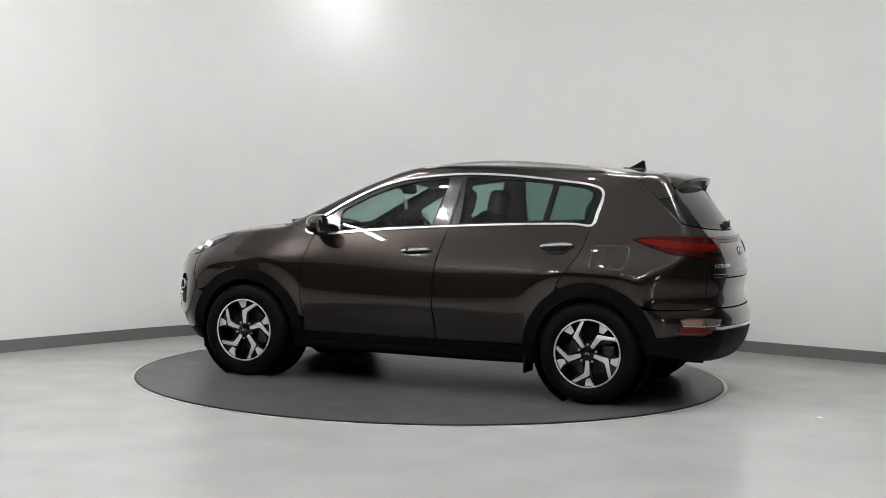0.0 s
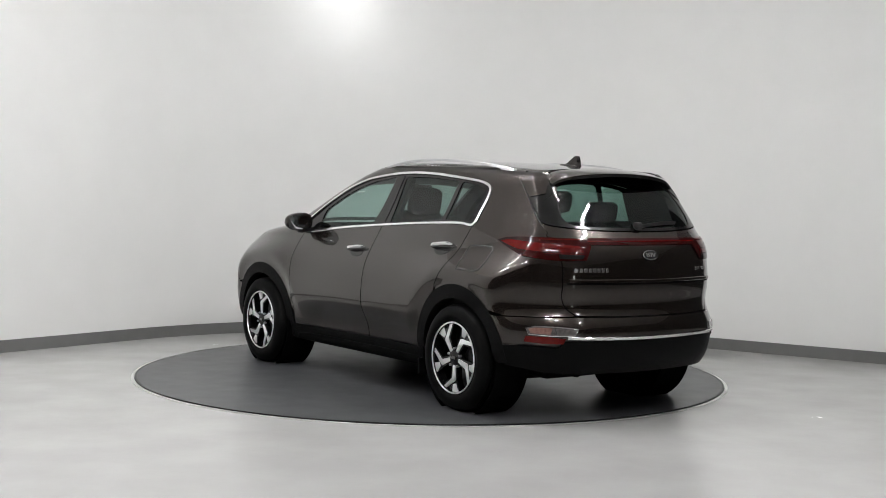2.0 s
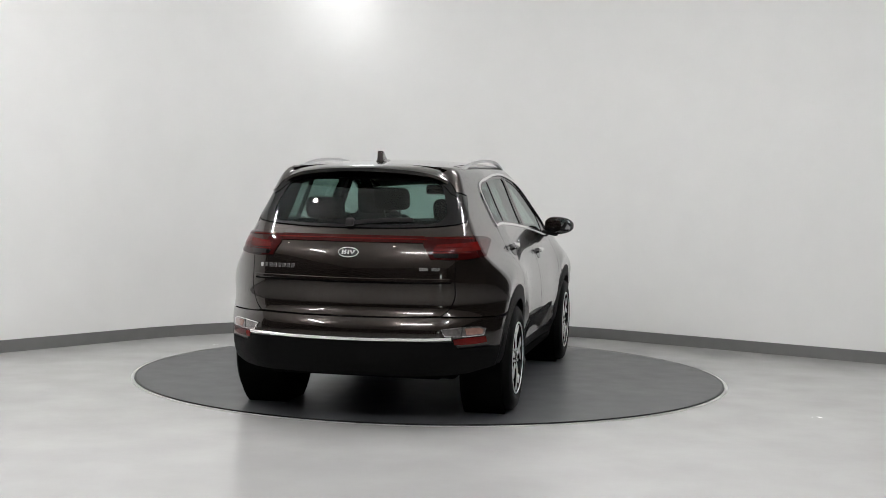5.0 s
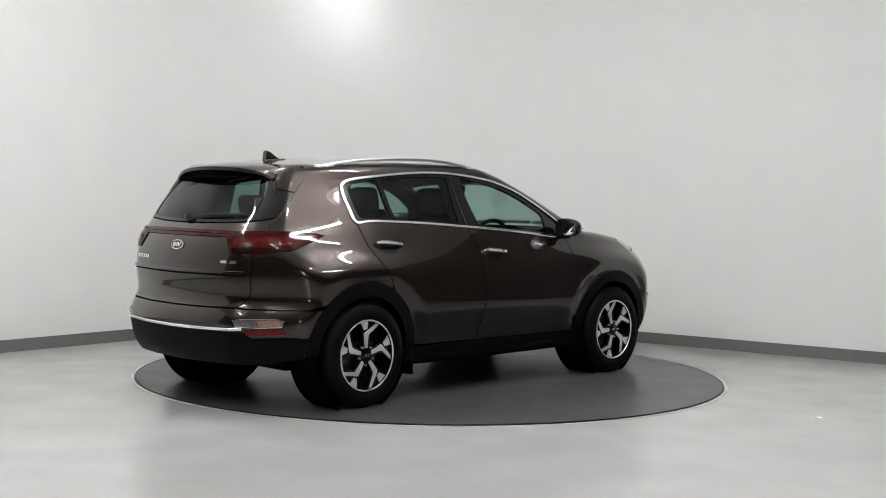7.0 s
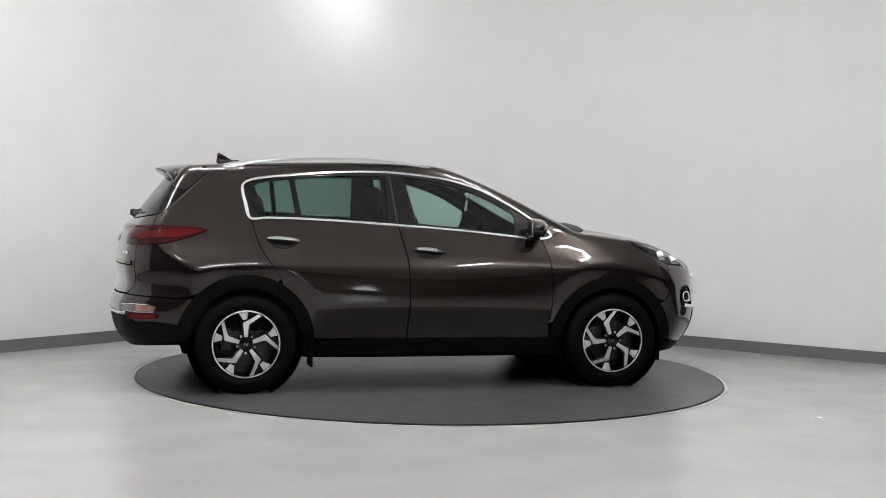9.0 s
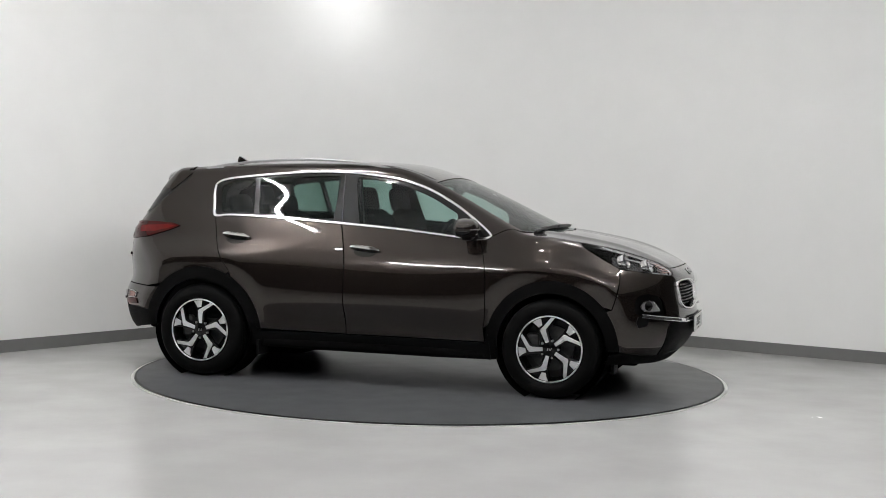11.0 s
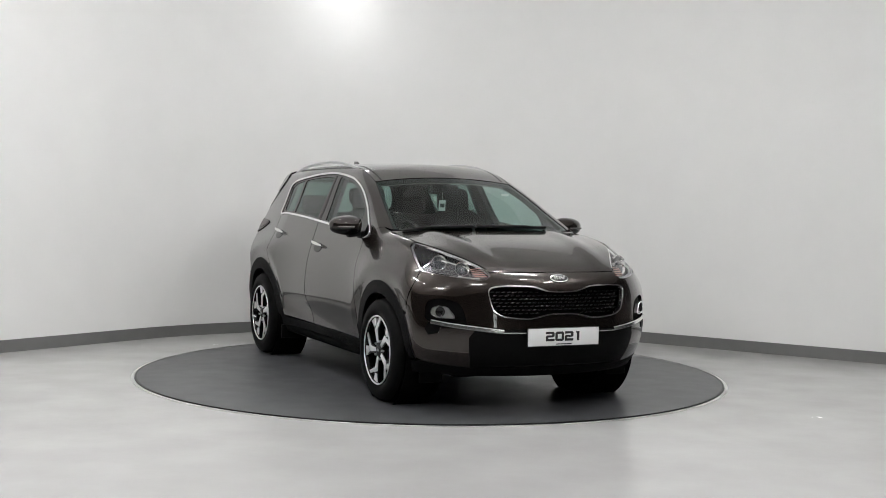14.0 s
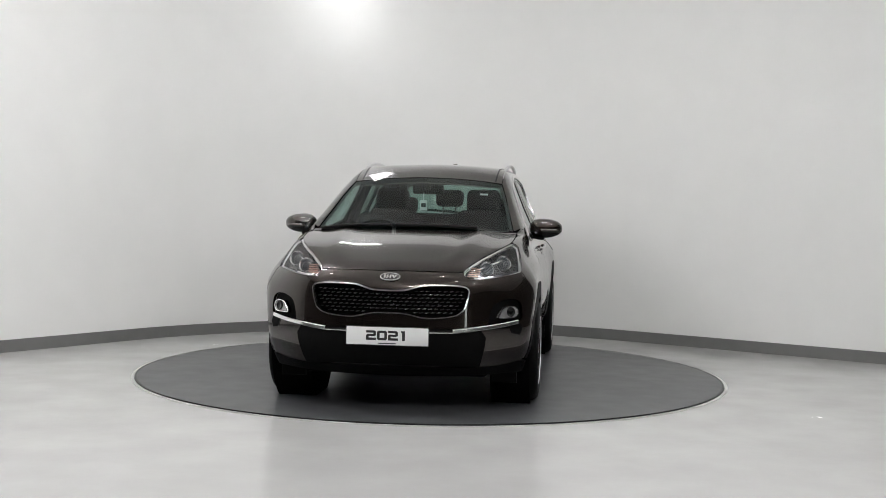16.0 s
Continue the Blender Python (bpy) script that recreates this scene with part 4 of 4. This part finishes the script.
skin("spoiler_side", "tail", side_cap, PAINT, tailgate, off=0.008, depth=0.012, sides=BOTH, step=0.02, label="painted spoiler flank")
inner_cap = R((0.516, 1.488), (0.546, 1.443), (0.571, 1.403), (0.585, 1.375), (0.55, 1.395), (0.51, 1.432), (0.46, 1.472), (0.44, 1.495), (0.44, 1.525), (0.48, 1.512))
skin("spoiler_cheek", "tail", inner_cap, GLOSS_BLACK, tailgate, off=0.006, depth=0.010, sides=BOTH, step=0.02, label="gloss black inner cheek of the spoiler")
corner = T((-1.59, 0.49), (-1.59, 0.545), (-1.65, 0.540), (-1.71, 0.525), (-1.735, 0.50), (-1.735, 0.46))
skin("spoiler_corner", "top", corner, PAINT, tailgate, off=0.006, depth=0.02, sides=BOTH, step=0.02, label="painted spoiler corner")
part("high_brake_lamp", sweep([Vector((-1.905 + 0.10 * (y / 0.545) ** 2, y, ROOF(-1.70) - 0.045)) for y in np.linspace(-0.14, 0.14, 9)], [(0, 0, 1)] * 9, [(-1, 0, 0)] * 9, 0.010, 0.034), DARK_RED, spoiler, "slim red high brake lamp")

# rear wiper
pw = at_end(-1, 0.02, 1.205)
nw = slope(pw[None])[0]
part("rear_wiper_arm", sweep([Vector(at_end(-1, y, z)) + Vector(nw) * 0.016 for y, z in ((0.02, 1.20), (-0.1, 1.215), (-0.25, 1.225), (-0.36, 1.228))], [(0, 0, 1)] * 4, [nw] * 4, 0.018, 0.012), INK, tailgate)
part("wiper_boss", rounded(0.05, 0.05, 0.05, 0.014, Matrix.Translation(Vector(pw) + Vector(nw) * 0.015)), INK, tailgate)

# ---- sides ----
def ring_panel(centre, r0, r1, name, a0, a1, lab):
    out = [(centre + r1 * math.cos(a), 0.343 + r1 * math.sin(a)) for a in np.linspace(a0, a1, 36)]
    inn = [(centre + r0 * math.cos(a), 0.343 + r0 * math.sin(a)) for a in np.linspace(a1, a0, 36)]
    out = [(x, max(z, 0.235)) for x, z in out]
    inn = [(x, max(z, 0.235)) for x, z in inn]
    skin(name, "side", S(*out, *inn), PLASTIC, car, off=0.004, depth=0.07, sides=BOTH, step=0.03, label=lab)


ring_panel(1.335, 0.385, 0.470, "wheel_arch_trim", math.pi + 0.25, 0.0, "black plastic arch trim")
ring_panel(-1.335, 0.385, 0.476, "wheel_arch_trim", math.pi - 0.04, -0.25, "black plastic arch trim")
sill = S((0.885, SILL_Z + 0.06), (0.862, SILL_Z - 0.002), (-0.193, SILL_Z - 0.002), (-0.86, SILL_Z - 0.002), (-0.89, SILL_Z + 0.03), (-0.90, 0.24), (-0.5, 0.232), (0.5, 0.232), (0.90, 0.24))
skin("sill_trim", "side", sill, PLASTIC, car, off=0.006, depth=0.06, sides=BOTH, label="black plastic sill")

# windows
frame_out = S(*shrink(WINDOW, 0.010))
FRONT_PANE = curve([(-0.125, 1.175), (-0.17, 1.33), (-0.20, 1.49), (-0.17, 1.508)], 3) + curve([(0.04, 1.480), (0.20, 1.442), (0.38, 1.378), (0.53, 1.300), (0.61, 1.245), (0.60, 1.13), (0.54, 1.118), (0.2, 1.150)], 3)
REAR_PANE = [(-0.335, 1.188), (-0.33, 1.50), (-0.36, 1.512), (-0.65, 1.508), (-0.965, 1.486), (-0.985, 1.47), (-0.945, 1.222), (-0.69, 1.208)]
QUARTER_PANE = [(-0.985, 1.224), (-1.022, 1.470), (-1.04, 1.480), (-1.22, 1.456), (-1.285, 1.425), (-1.295, 1.39), (-1.262, 1.24), (-1.24, 1.226)]
panes = [S(*q) for q in (FRONT_PANE, REAR_PANE, QUARTER_PANE)]
skin("window_surround", "side", frame_out, GLOSS_BLACK, car, holes=panes, off=-0.004, depth=0.02, sides=BOTH, step=0.03, label="gloss black window frame and pillars")
for q, g, where in ((panes[0], GLASS_FRONT, "f"), (panes[1], GLASS_REAR, "r"), (panes[2], GLASS_REAR, "r")):
    skin("window_pane", "side", q, g, {s: door_of[where, s] for s in BOTH}, off=-0.008, depth=0, sides=BOTH, label="tinted side window")
wid = [1.0 + 0.30 * math.exp(-((p[0] + 1.33) / 0.06) ** 2 - ((p[1] - 1.27) / 0.12) ** 2) for p in WINDOW]
trim("window_trim", S(*shrink(WINDOW, 0.003)), 0.018, 0.010, CHROME, car, off=0.004, closed=True, sides=BOTH, taper=wid, label="bright chrome window surround")
# raised black line drawn as the shade between the door frames
trim("pillar_gap_shade", S((-0.262, 1.17), (-0.285, 1.35), (-0.30, 1.52)), 0.008, 0.003, INK, car, off=0.001, sides=BOTH)

# handles, fuel flap, crease
for x, z, w in ((-0.047, 0.980, "f"), (-1.080, 1.045, "r")):
    for s in BOTH:
        h = new("door_handle")
        h.parent = door_of[w, s]
        tagged(h, "chrome door handle")
        cup_shade = [(x + 0.085 * math.cos(a), z - 0.016 + 0.034 * math.sin(a)) for a in np.linspace(0, 2 * math.pi, 24, endpoint=False)]
        # flat black oval painted as the shade in the cup under the grip
        skin("cup_shade", "side", S(*cup_shade), GLOSS_BLACK, h, off=0.002, depth=0, sides=(s,), step=0.02)
        xs = np.linspace(x + 0.115, x - 0.115, 13)
        pp = S(*[(q, z + 0.004 - 0.010 * ((q - x) / 0.115)) for q in xs])
        lift = [0.012 + 0.026 * (1 - ((q - x) / 0.115) ** 4) for q in xs]
        nn = slope(np.array(pp))
        f = np.array((1, s, 1))
        bm = sweep([(p + n * l) * f for p, n, l in zip(pp, nn, lift)], [(0, 0, 1)] * 13, [n * f for n in nn], 0.026, 0.018, taper=[0.55 + 0.45 * (1 - ((q - x) / 0.115) ** 4) for q in xs])
        part("grip", bm, CHROME, h)
flap = curve([(-1.335, 1.045), (-1.33, 0.93), (-1.36, 0.915), (-1.53, 0.915), (-1.565, 0.945), (-1.575, 1.03), (-1.55, 1.065), (-1.37, 1.065)], 3, True)
# no gap is cut: a black line stands in for its shade
trim("fuel_flap_gap_shade", S(*flap), 0.008, 0.003, INK, car, off=0.0008, closed=True)
# black line over the tailgate joint, painting its shade
for s in BOTH:
    trim("shut_line_shade", G(*[p for p in GATE_EDGE if p[1] > 1.19]), 0.007, 0.003, INK, car, off=0.001, sides=(s,))

# mirrors
for s in BOTH:
    mir = new("side_mirror")
    mir.parent = car
    tagged(mir, "painted door mirror with a chrome edge")
    bm = bmesh.new()
    bmesh.ops.create_uvsphere(bm, u_segments=36, v_segments=20, radius=1)
    for v in bm.verts:
        x, y, z = v.co
        if x < -0.35:
            x = -0.35 + (x + 0.35) * 0.12
        q = abs(y)
        v.co = (x * 0.090 * (1 - 0.25 * y * s), math.copysign(q ** 0.85, y) * 0.118, math.copysign(abs(z) ** 0.8, z) * 0.070 * (1 - 0.16 * y * s))
    bmesh.ops.transform(bm, matrix=pose(0.715, s * 0.912, 1.158, 0, 0, s * 9), verts=bm.verts)
    low = bm.copy()
    bmesh.ops.bisect_plane(low, geom=low.verts[:] + low.edges[:] + low.faces[:], plane_co=(0, 0, 1.138), plane_no=(0, 0, 1), clear_outer=True)
    bmesh.ops.bisect_plane(bm, geom=bm.verts[:] + bm.edges[:] + bm.faces[:], plane_co=(0, 0, 1.139), plane_no=(0, 0, -1), clear_outer=True)
    part("shell", bm, PAINT, mir)
    part("lower_shell", low, GLOSS_BLACK, mir)
    oval = lambda a, b: [(a * math.copysign(abs(math.cos(t)) ** 0.7, math.cos(t)), b * math.copysign(abs(math.sin(t)) ** 0.7, math.sin(t))) for t in np.linspace(0, 2 * math.pi, 32, endpoint=False)]
    back = pose(0.690, s * 0.915, 1.158, 0, 0, s * 9) @ pose(0, 0, 0, 90, 0, -90)
    part("frame", extruded(oval(0.104, 0.062), 0.0, 0.010, back, 0.003), INK, mir)
    part("mirror_glass", extruded(oval(0.096, 0.054), 0.008, 0.0125, back, 0.001), mat("mirror_glass", (0.8, 0.82, 0.84), 0.02, metal=1.0), mir)
    part("foot", merged(rounded(0.075, 0.16, 0.030, 0.012, pose(0.725, s * 0.820, 1.098, s * -10)), rounded(0.10, 0.04, 0.05, 0.012, pose(0.735, s * 0.795, 1.09))), PLASTIC, mir)
    part("turn_signal", rounded(0.016, 0.12, 0.010, 0.004, pose(0.800, s * 0.935, 1.150, 0, 0, s * 17)), CLEAR_LAMP, mir, "slim clear turn signal")

# roof rails and aerial
rz = spline((-1.50, -1.40, -1.26, -0.865, -0.456, -0.164, 0.05, 0.13), (1.556, 1.576, 1.598, 1.630, 1.636, 1.614, 1.574, 1.550))
for s in BOTH:
    xs = np.linspace(-1.50, 0.13, 44)
    path = [(x, s * (0.562 - 0.02 * ((x + 0.6) / 0.8) ** 2), float(rz(x)) - 0.008) for x in xs]
    rail = part("roof_rail", sweep(path, [(0, 1, 0)] * 44, [(0, 0, 1)] * 44, 0.024, 0.018, taper=[0.45 + 0.55 * min(1, (i + 0.5) / 4, (43.5 - i) / 4) for i in range(44)]), SATIN, car, "satin silver roof rail")
    for x in (-1.40, 0.03):
        z = float(rz(x))
        part("rail_foot", rounded(0.16, 0.03, max(0.05, z - 1.53), 0.010, pose(x, s * (0.560 - 0.02 * ((x + 0.6) / 0.8) ** 2), (z + 1.52) / 2 - 0.005)), SATIN, rail)
fin = extruded(curve([(-1.30, 1.590), (-1.38, 1.618), (-1.445, 1.655), (-1.474, 1.664), (-1.482, 1.62), (-1.488, 1.590)], 3), -0.018, 0.018, pose(0, 0, 0, 90), 0.008)
aer = part("aerial_fin", fin, PAINT, car, "shark fin aerial")
part("aerial_base", rounded(0.17, 0.060, 0.026, 0.012, pose(-1.40, 0, 1.598, 0, -3)), PAINT, aer)
skin("roof_ditch", "top", T((0.38, 0.515), (-0.5, 0.527), (-1.64, 0.497), (-1.64, 0.487), (-0.5, 0.517), (0.38, 0.505)), INK, car, off=0.0012, depth=0, sides=BOTH, step=0.03)

# wipers
for y0, y1, k in ((-0.15, -0.66, 0), (0.45, -0.12, 1)):
    pts = [cast([(1.16 + 0.06 * (1 - abs(y) / 0.7), y, 0.6)], [(0, 0, 1)])[0] for y in np.linspace(y0, y1, 8)]
    part("wiper", sweep([Vector(p) + Vector((0.0, 0, 0.014)) for p in pts], [(1, 0, 0.4)] * 8, [(0.3, 0, 1)] * 8, 0.022, 0.018), INK, car)

# ---- wheels ----
def wheel_at(x, s, first):
    w = new("wheel")
    w.parent = car
    tagged(w, "five spoke two tone alloy wheel with black tyre")
    R0, hw = 0.343, 0.112
    prof = [(0.228, -hw + 0.012), (0.245, -hw), (0.285, -hw - 0.004), (0.318, -hw + 0.004), (0.335, -hw + 0.020)]
    for g in (-0.055, -0.019, 0.019, 0.055):
        prof += [(R0, g - 0.014), (R0, g - 0.005), (R0 - 0.008, g - 0.004), (R0 - 0.008, g + 0.004), (R0, g + 0.005), (R0, g + 0.014)]
    prof += [(0.335, hw - 0.020), (0.318, hw - 0.004), (0.285, hw + 0.004), (0.262, hw + 0.005), (0.259, hw + 0.003), (0.245, hw), (0.228, hw - 0.012)]
    part("tyre", lathe(prof, 72, None, True), RUBBER, w, "black rubber tyre")
    rim = part("rim", lathe([(0.232, hw - 0.016), (0.235, hw - 0.004), (0.229, hw), (0.221, hw - 0.003), (0.216, hw - 0.018), (0.205, hw - 0.08), (0.205, -hw + 0.02), (0.225, -hw + 0.012)], 72), GLOSS_BLACK, w)
    part("rim_lip", lathe([(0.222, hw - 0.003), (0.225, hw + 0.0035), (0.232, hw + 0.002), (0.234, hw - 0.006)], 72), MACHINED, w, "machined bright lip")
    part("brake_disc", lathe([(0.06, 0.01), (0.155, 0.01), (0.155, -0.012), (0.06, -0.012)], 48, pose(0, 0, hw - 0.10), True), DARK_METAL, w)
    part("back_plate", cyl(0.204, 0.204, 0.01, pose(0, 0, hw - 0.14), 48), INK, w)
    part("caliper", rounded(0.09, 0.16, 0.06, 0.02, pose(-0.13, 0.02, hw - 0.085)), DARK_METAL, w)
    for k in range(5):
        rot = pose(0, 0, 0, 0, 0, 72 * k + first)
        # dark carrier of the spoke, then the machined faces on it
        part("spoke", extruded([(0.04, 0.024), (0.14, 0.030), (0.213, 0.064), (0.222, 0.02), (0.221, -0.02), (0.205, -0.085), (0.190, -0.116), (0.180, -0.112), (0.132, -0.028), (0.04, -0.024)], hw - 0.060, hw - 0.016, rot, 0.004), GLOSS_BLACK, rim)
        part("machined_face", extruded([(0.048, 0.013), (0.10, 0.017), (0.142, 0.022), (0.152, 0.012), (0.160, -0.006), (0.206, -0.086), (0.194, -0.110), (0.138, -0.020), (0.12, -0.016), (0.048, -0.012)], hw - 0.030, hw - 0.011, rot, 0.002), MACHINED, rim, "bright machined spoke face")
        part("machined_face", extruded([(0.164, 0.024), (0.190, 0.036), (0.2145, 0.057), (0.221, 0.02), (0.2215, -0.012), (0.171, -0.005)], hw - 0.030, hw - 0.010, rot, 0.002), MACHINED, rim, "bright machined spoke face")
        part("wheel_nut", cyl(0.009, 0.008, 0.02, rot @ pose(0.052, 0.034, hw - 0.016), 6), SATIN, rim)
    part("hub", lathe([(0.0, 0.0), (0.03, -0.001), (0.045, -0.005), (0.066, -0.012), (0.072, -0.04)], 40, pose(0, 0, hw - 0.008)), GLOSS_BLACK, rim)
    part("hub_mark", merged(*[rounded(0.004, 0.018, 0.003, 0.0005, pose(dx, 0, hw - 0.007, 0, 0, lean)) for dx, lean in ((-0.012, 0), (0.0, 12), (0.012, -12))]), SATIN, rim)
    w.matrix_basis = Matrix.Translation((x, s * 0.795, 0.343)) @ pose(0, 0, 0, -90 * s, 0, 0)
    return w


for x, s, first in ((1.335, 1, -90), (1.335, -1, 110), (-1.335, 1, -126), (-1.335, -1, 90)):
    wheel_at(x, s, first)
    part("wheel_well", lathe([(0.03, 0.0), (0.40, 0.0), (0.40, 0.26)], 40, Matrix.Translation((x, s * 0.60, 0.36)) @ pose(0, 0, 0, -90 * s)), UNDER, car)
    part("air_deflector", rounded(0.020, 0.16, 0.11, 0.004, pose(x + (0.42 if x > 0 else 0.455), s * (0.70 if x > 0 else 0.78), 0.230)), PLASTIC, car)

# ---- underside and cabin ----
part("underbody", merged(rounded(3.5, 1.16, 0.06, 0.02, pose(0, 0, 0.27)), rounded(1.7, 1.66, 0.06, 0.02, pose(0, 0, 0.27)), rounded(0.5, 1.2, 0.08, 0.03, pose(1.65, 0, 0.26)), rounded(0.4, 1.0, 0.08, 0.03, pose(-1.80, 0, 0.33))), UNDER, car)
part("axle", merged(cyl(0.05, 0.05, 1.4, pose(-1.335, 0, 0.30, 90)), rounded(0.5, 0.9, 0.10, 0.03, pose(-1.3, 0, 0.25)), rounded(0.5, 0.8, 0.10, 0.03, pose(1.3, 0, 0.23))), UNDER, car)
part("exhaust", merged(cyl(0.025, 0.025, 0.25, pose(-1.90, 0.45, 0.30, 0, 90)), rounded(0.3, 0.5, 0.12, 0.05, pose(-1.75, 0.35, 0.31))), UNDER, car)
part("engine_block", rounded(1.0, 1.30, 0.55, 0.05, pose(1.40, 0, 0.60)), UNDER, car)
part("cabin_floor", rounded(2.3, 1.40, 0.05, 0.01, pose(-0.45, 0, 0.34)), INTERIOR, car)
liner = S((0.88, 0.30), (0.88, 1.06), (0.72, 1.065), (0.2, 1.11), (-0.69, 1.165), (-1.28, 1.18), (-1.80, 1.10), (-1.86, 0.70), (-1.86, 0.36))
skin("door_lining", "side", liner, INTERIOR, car, off=-0.075, depth=0, sides=BOTH, step=0.06)
trim("lining_top", S(*[(x, 1.10 + 0.085 * min(1, (0.75 - x) / 1.6)) for x in np.linspace(0.75, -1.3, 24)]), 0.03, 0.075, INTERIOR, car, off=-0.045, sides=BOTH)
part("bulkhead", rounded(0.05, 1.46, 0.72, 0.02, pose(0.98, 0, 0.70)), INTERIOR, car)
head = T((0.46, 0.0), (0.45, 0.50), (-0.4, 0.525), (-1.55, 0.49), (-1.62, 0.0))
skin("headlining", "top", mirror_loop(head), LINING, car, off=-0.03, depth=0, step=0.06, label="grey roof lining")
inner_pillar = S((-0.10, 1.15), (-0.19, 1.53), (-0.36, 1.53), (-0.34, 1.15))
skin("pillar_lining", "side", inner_pillar, INTERIOR, car, off=-0.035, depth=0.03, sides=BOTH)
d_lin = S((-1.25, 1.19), (-1.27, 1.46), (-1.60, 1.45), (-1.75, 1.40), (-1.88, 1.25), (-1.92, 1.19))
skin("pillar_lining", "side", d_lin, INTERIOR, car, off=-0.03, depth=0, sides=BOTH)
part("dashboard", merged(rounded(0.55, 1.44, 0.16, 0.06, pose(0.82, 0, 1.005, 0, 6)), rounded(0.25, 1.40, 0.34, 0.06, pose(0.72, 0, 0.86)), rounded(0.20, 0.42, 0.10, 0.04, pose(0.62, -0.37, 1.055)), rounded(0.05, 0.26, 0.15, 0.02, pose(0.60, 0, 1.04, 0, 12))), INTERIOR, car)
wheel_m = Matrix.Translation((0.40, -0.37, 1.03)) @ pose(0, 0, 0, 0, -68)
bm = bmesh.new()
rings = []
for i in range(40):
    a = 2 * math.pi * i / 40
    rings.append([bm.verts.new(((0.18 + 0.016 * math.cos(b)) * math.cos(a), (0.18 + 0.016 * math.cos(b)) * math.sin(a), 0.016 * math.sin(b))) for b in np.linspace(0, 2 * math.pi, 10, endpoint=False)])
for i in range(40):
    a, b = rings[i], rings[(i + 1) % 40]
    for j in range(10):
        bm.faces.new((a[j], a[(j + 1) % 10], b[(j + 1) % 10], b[j]))
bmesh.ops.transform(bm, matrix=wheel_m, verts=bm.verts)
sw = part("steering_wheel", bm, INTERIOR, car)
part("spokes", merged(rounded(0.36, 0.05, 0.02, 0.008, wheel_m @ pose(0, 0, 0, 0, 0, 90)), rounded(0.16, 0.14, 0.04, 0.02, wheel_m)), INTERIOR, sw)


def car_seat(x, y, w, top, name="front_seat"):
    st = new(name)
    st.parent = car
    tagged(st, "black fabric car seat")
    part("cushion", rounded(0.50, w, 0.16, 0.06, pose(x + 0.22, y, 0.66)), SEAT, st)
    part("seat_base", rounded(0.40, w * 0.7, 0.26, 0.03, pose(x + 0.22, y, 0.47)), INTERIOR, st)
    part("backrest", merged(rounded(0.15, w, 0.62, 0.06, pose(x - 0.10, y, 0.93, 0, -14)), rounded(0.16, w * 0.72, 0.30, 0.07, pose(x - 0.16, y, 1.12, 0, -14))), SEAT, st)
    part("headrest", rounded(0.11, 0.27, 0.20, 0.05, pose(x - 0.235, y, top - 0.10, 0, -12)), SEAT, st)
    for k in (-0.06, 0.06):
        part("headrest_post", cyl(0.007, 0.007, 0.16, pose(x - 0.215, y + k, top - 0.23, 0, -12), 10), DARK_METAL, st)


car_seat(0.02, 0.37, 0.52, 1.435)
car_seat(0.02, -0.37, 0.52, 1.435)
bench = new("rear_seat")
bench.parent = car
tagged(bench, "black fabric rear bench with three headrests")
part("cushion", rounded(0.50, 1.34, 0.18, 0.06, pose(-0.78, 0, 0.66)), SEAT, bench)
part("backrest", rounded(0.16, 1.36, 0.62, 0.06, pose(-1.10, 0, 0.91, 0, -20)), SEAT, bench)
part("bench_base", rounded(0.5, 1.3, 0.25, 0.03, pose(-0.80, 0, 0.47)), INTERIOR, bench)
for y, w, z in ((0.44, 0.27, 1.285), (-0.44, 0.27, 1.285), (-0.02, 0.25, 1.355)):
    part("headrest", rounded(0.10, w, 0.155, 0.05, pose(-1.24, y, z, 0, -14)), SEAT, bench)
    for k in (-0.055, 0.055):
        part("headrest_post", cyl(0.007, 0.007, 0.20, pose(-1.215, y + k, z - 0.12, 0, -14), 10), DARK_METAL, bench)
part("load_cover", rounded(0.62, 1.30, 0.03, 0.01, pose(-1.58, 0, 1.075)), INTERIOR, car)
part("tailgate_lining", rounded(0.04, 1.10, 0.42, 0.02, pose(-2.03, 0, 0.93, 0, -6)), INTERIOR, car)
rm = part("rear_view_mirror", merged(rounded(0.035, 0.24, 0.075, 0.02, pose(0.40, 0, 1.425, 0, 8)), rounded(0.07, 0.05, 0.05, 0.018, pose(0.455, 0, 1.445))), INTERIOR, car)
tag = part("paper_tag", rounded(0.004, 0.055, 0.080, 0.001, pose(0.44, -0.03, 1.305, 0, 6), 1), WHITE_PLATE, car, "white paper tag hanging from the mirror")
part("tag_print", merged(rounded(0.002, 0.035, 0.030, 0, pose(0.443, -0.03, 1.305, 0, 6)), rounded(0.002, 0.035, 0.006, 0, pose(0.4425, -0.03, 1.332, 0, 6))), INK, tag)
part("tag_string", cyl(0.002, 0.002, 0.06, pose(0.44, -0.03, 1.372), 6), WHITE_PLATE, tag)
part("screen_sticker", rounded(0.003, 0.06, 0.022, 0, pose(0.565, 0.44, 1.395, 0, -60)), WHITE_PLATE, car)


# ---- motion ----
def motions():
    rows_car, rows_table = [], []
    for i in range(33):
        t = i * 0.5
        turn = pose(0, 0, 0, 0, 0, 156.826 - 15.876 * t)
        rows_table.append((t, turn))
        rows_car.append((t, turn @ pose(-0.187, -0.0127, 0.0)))
    walk(table, rows_table)
    walk(car, rows_car)


motions()
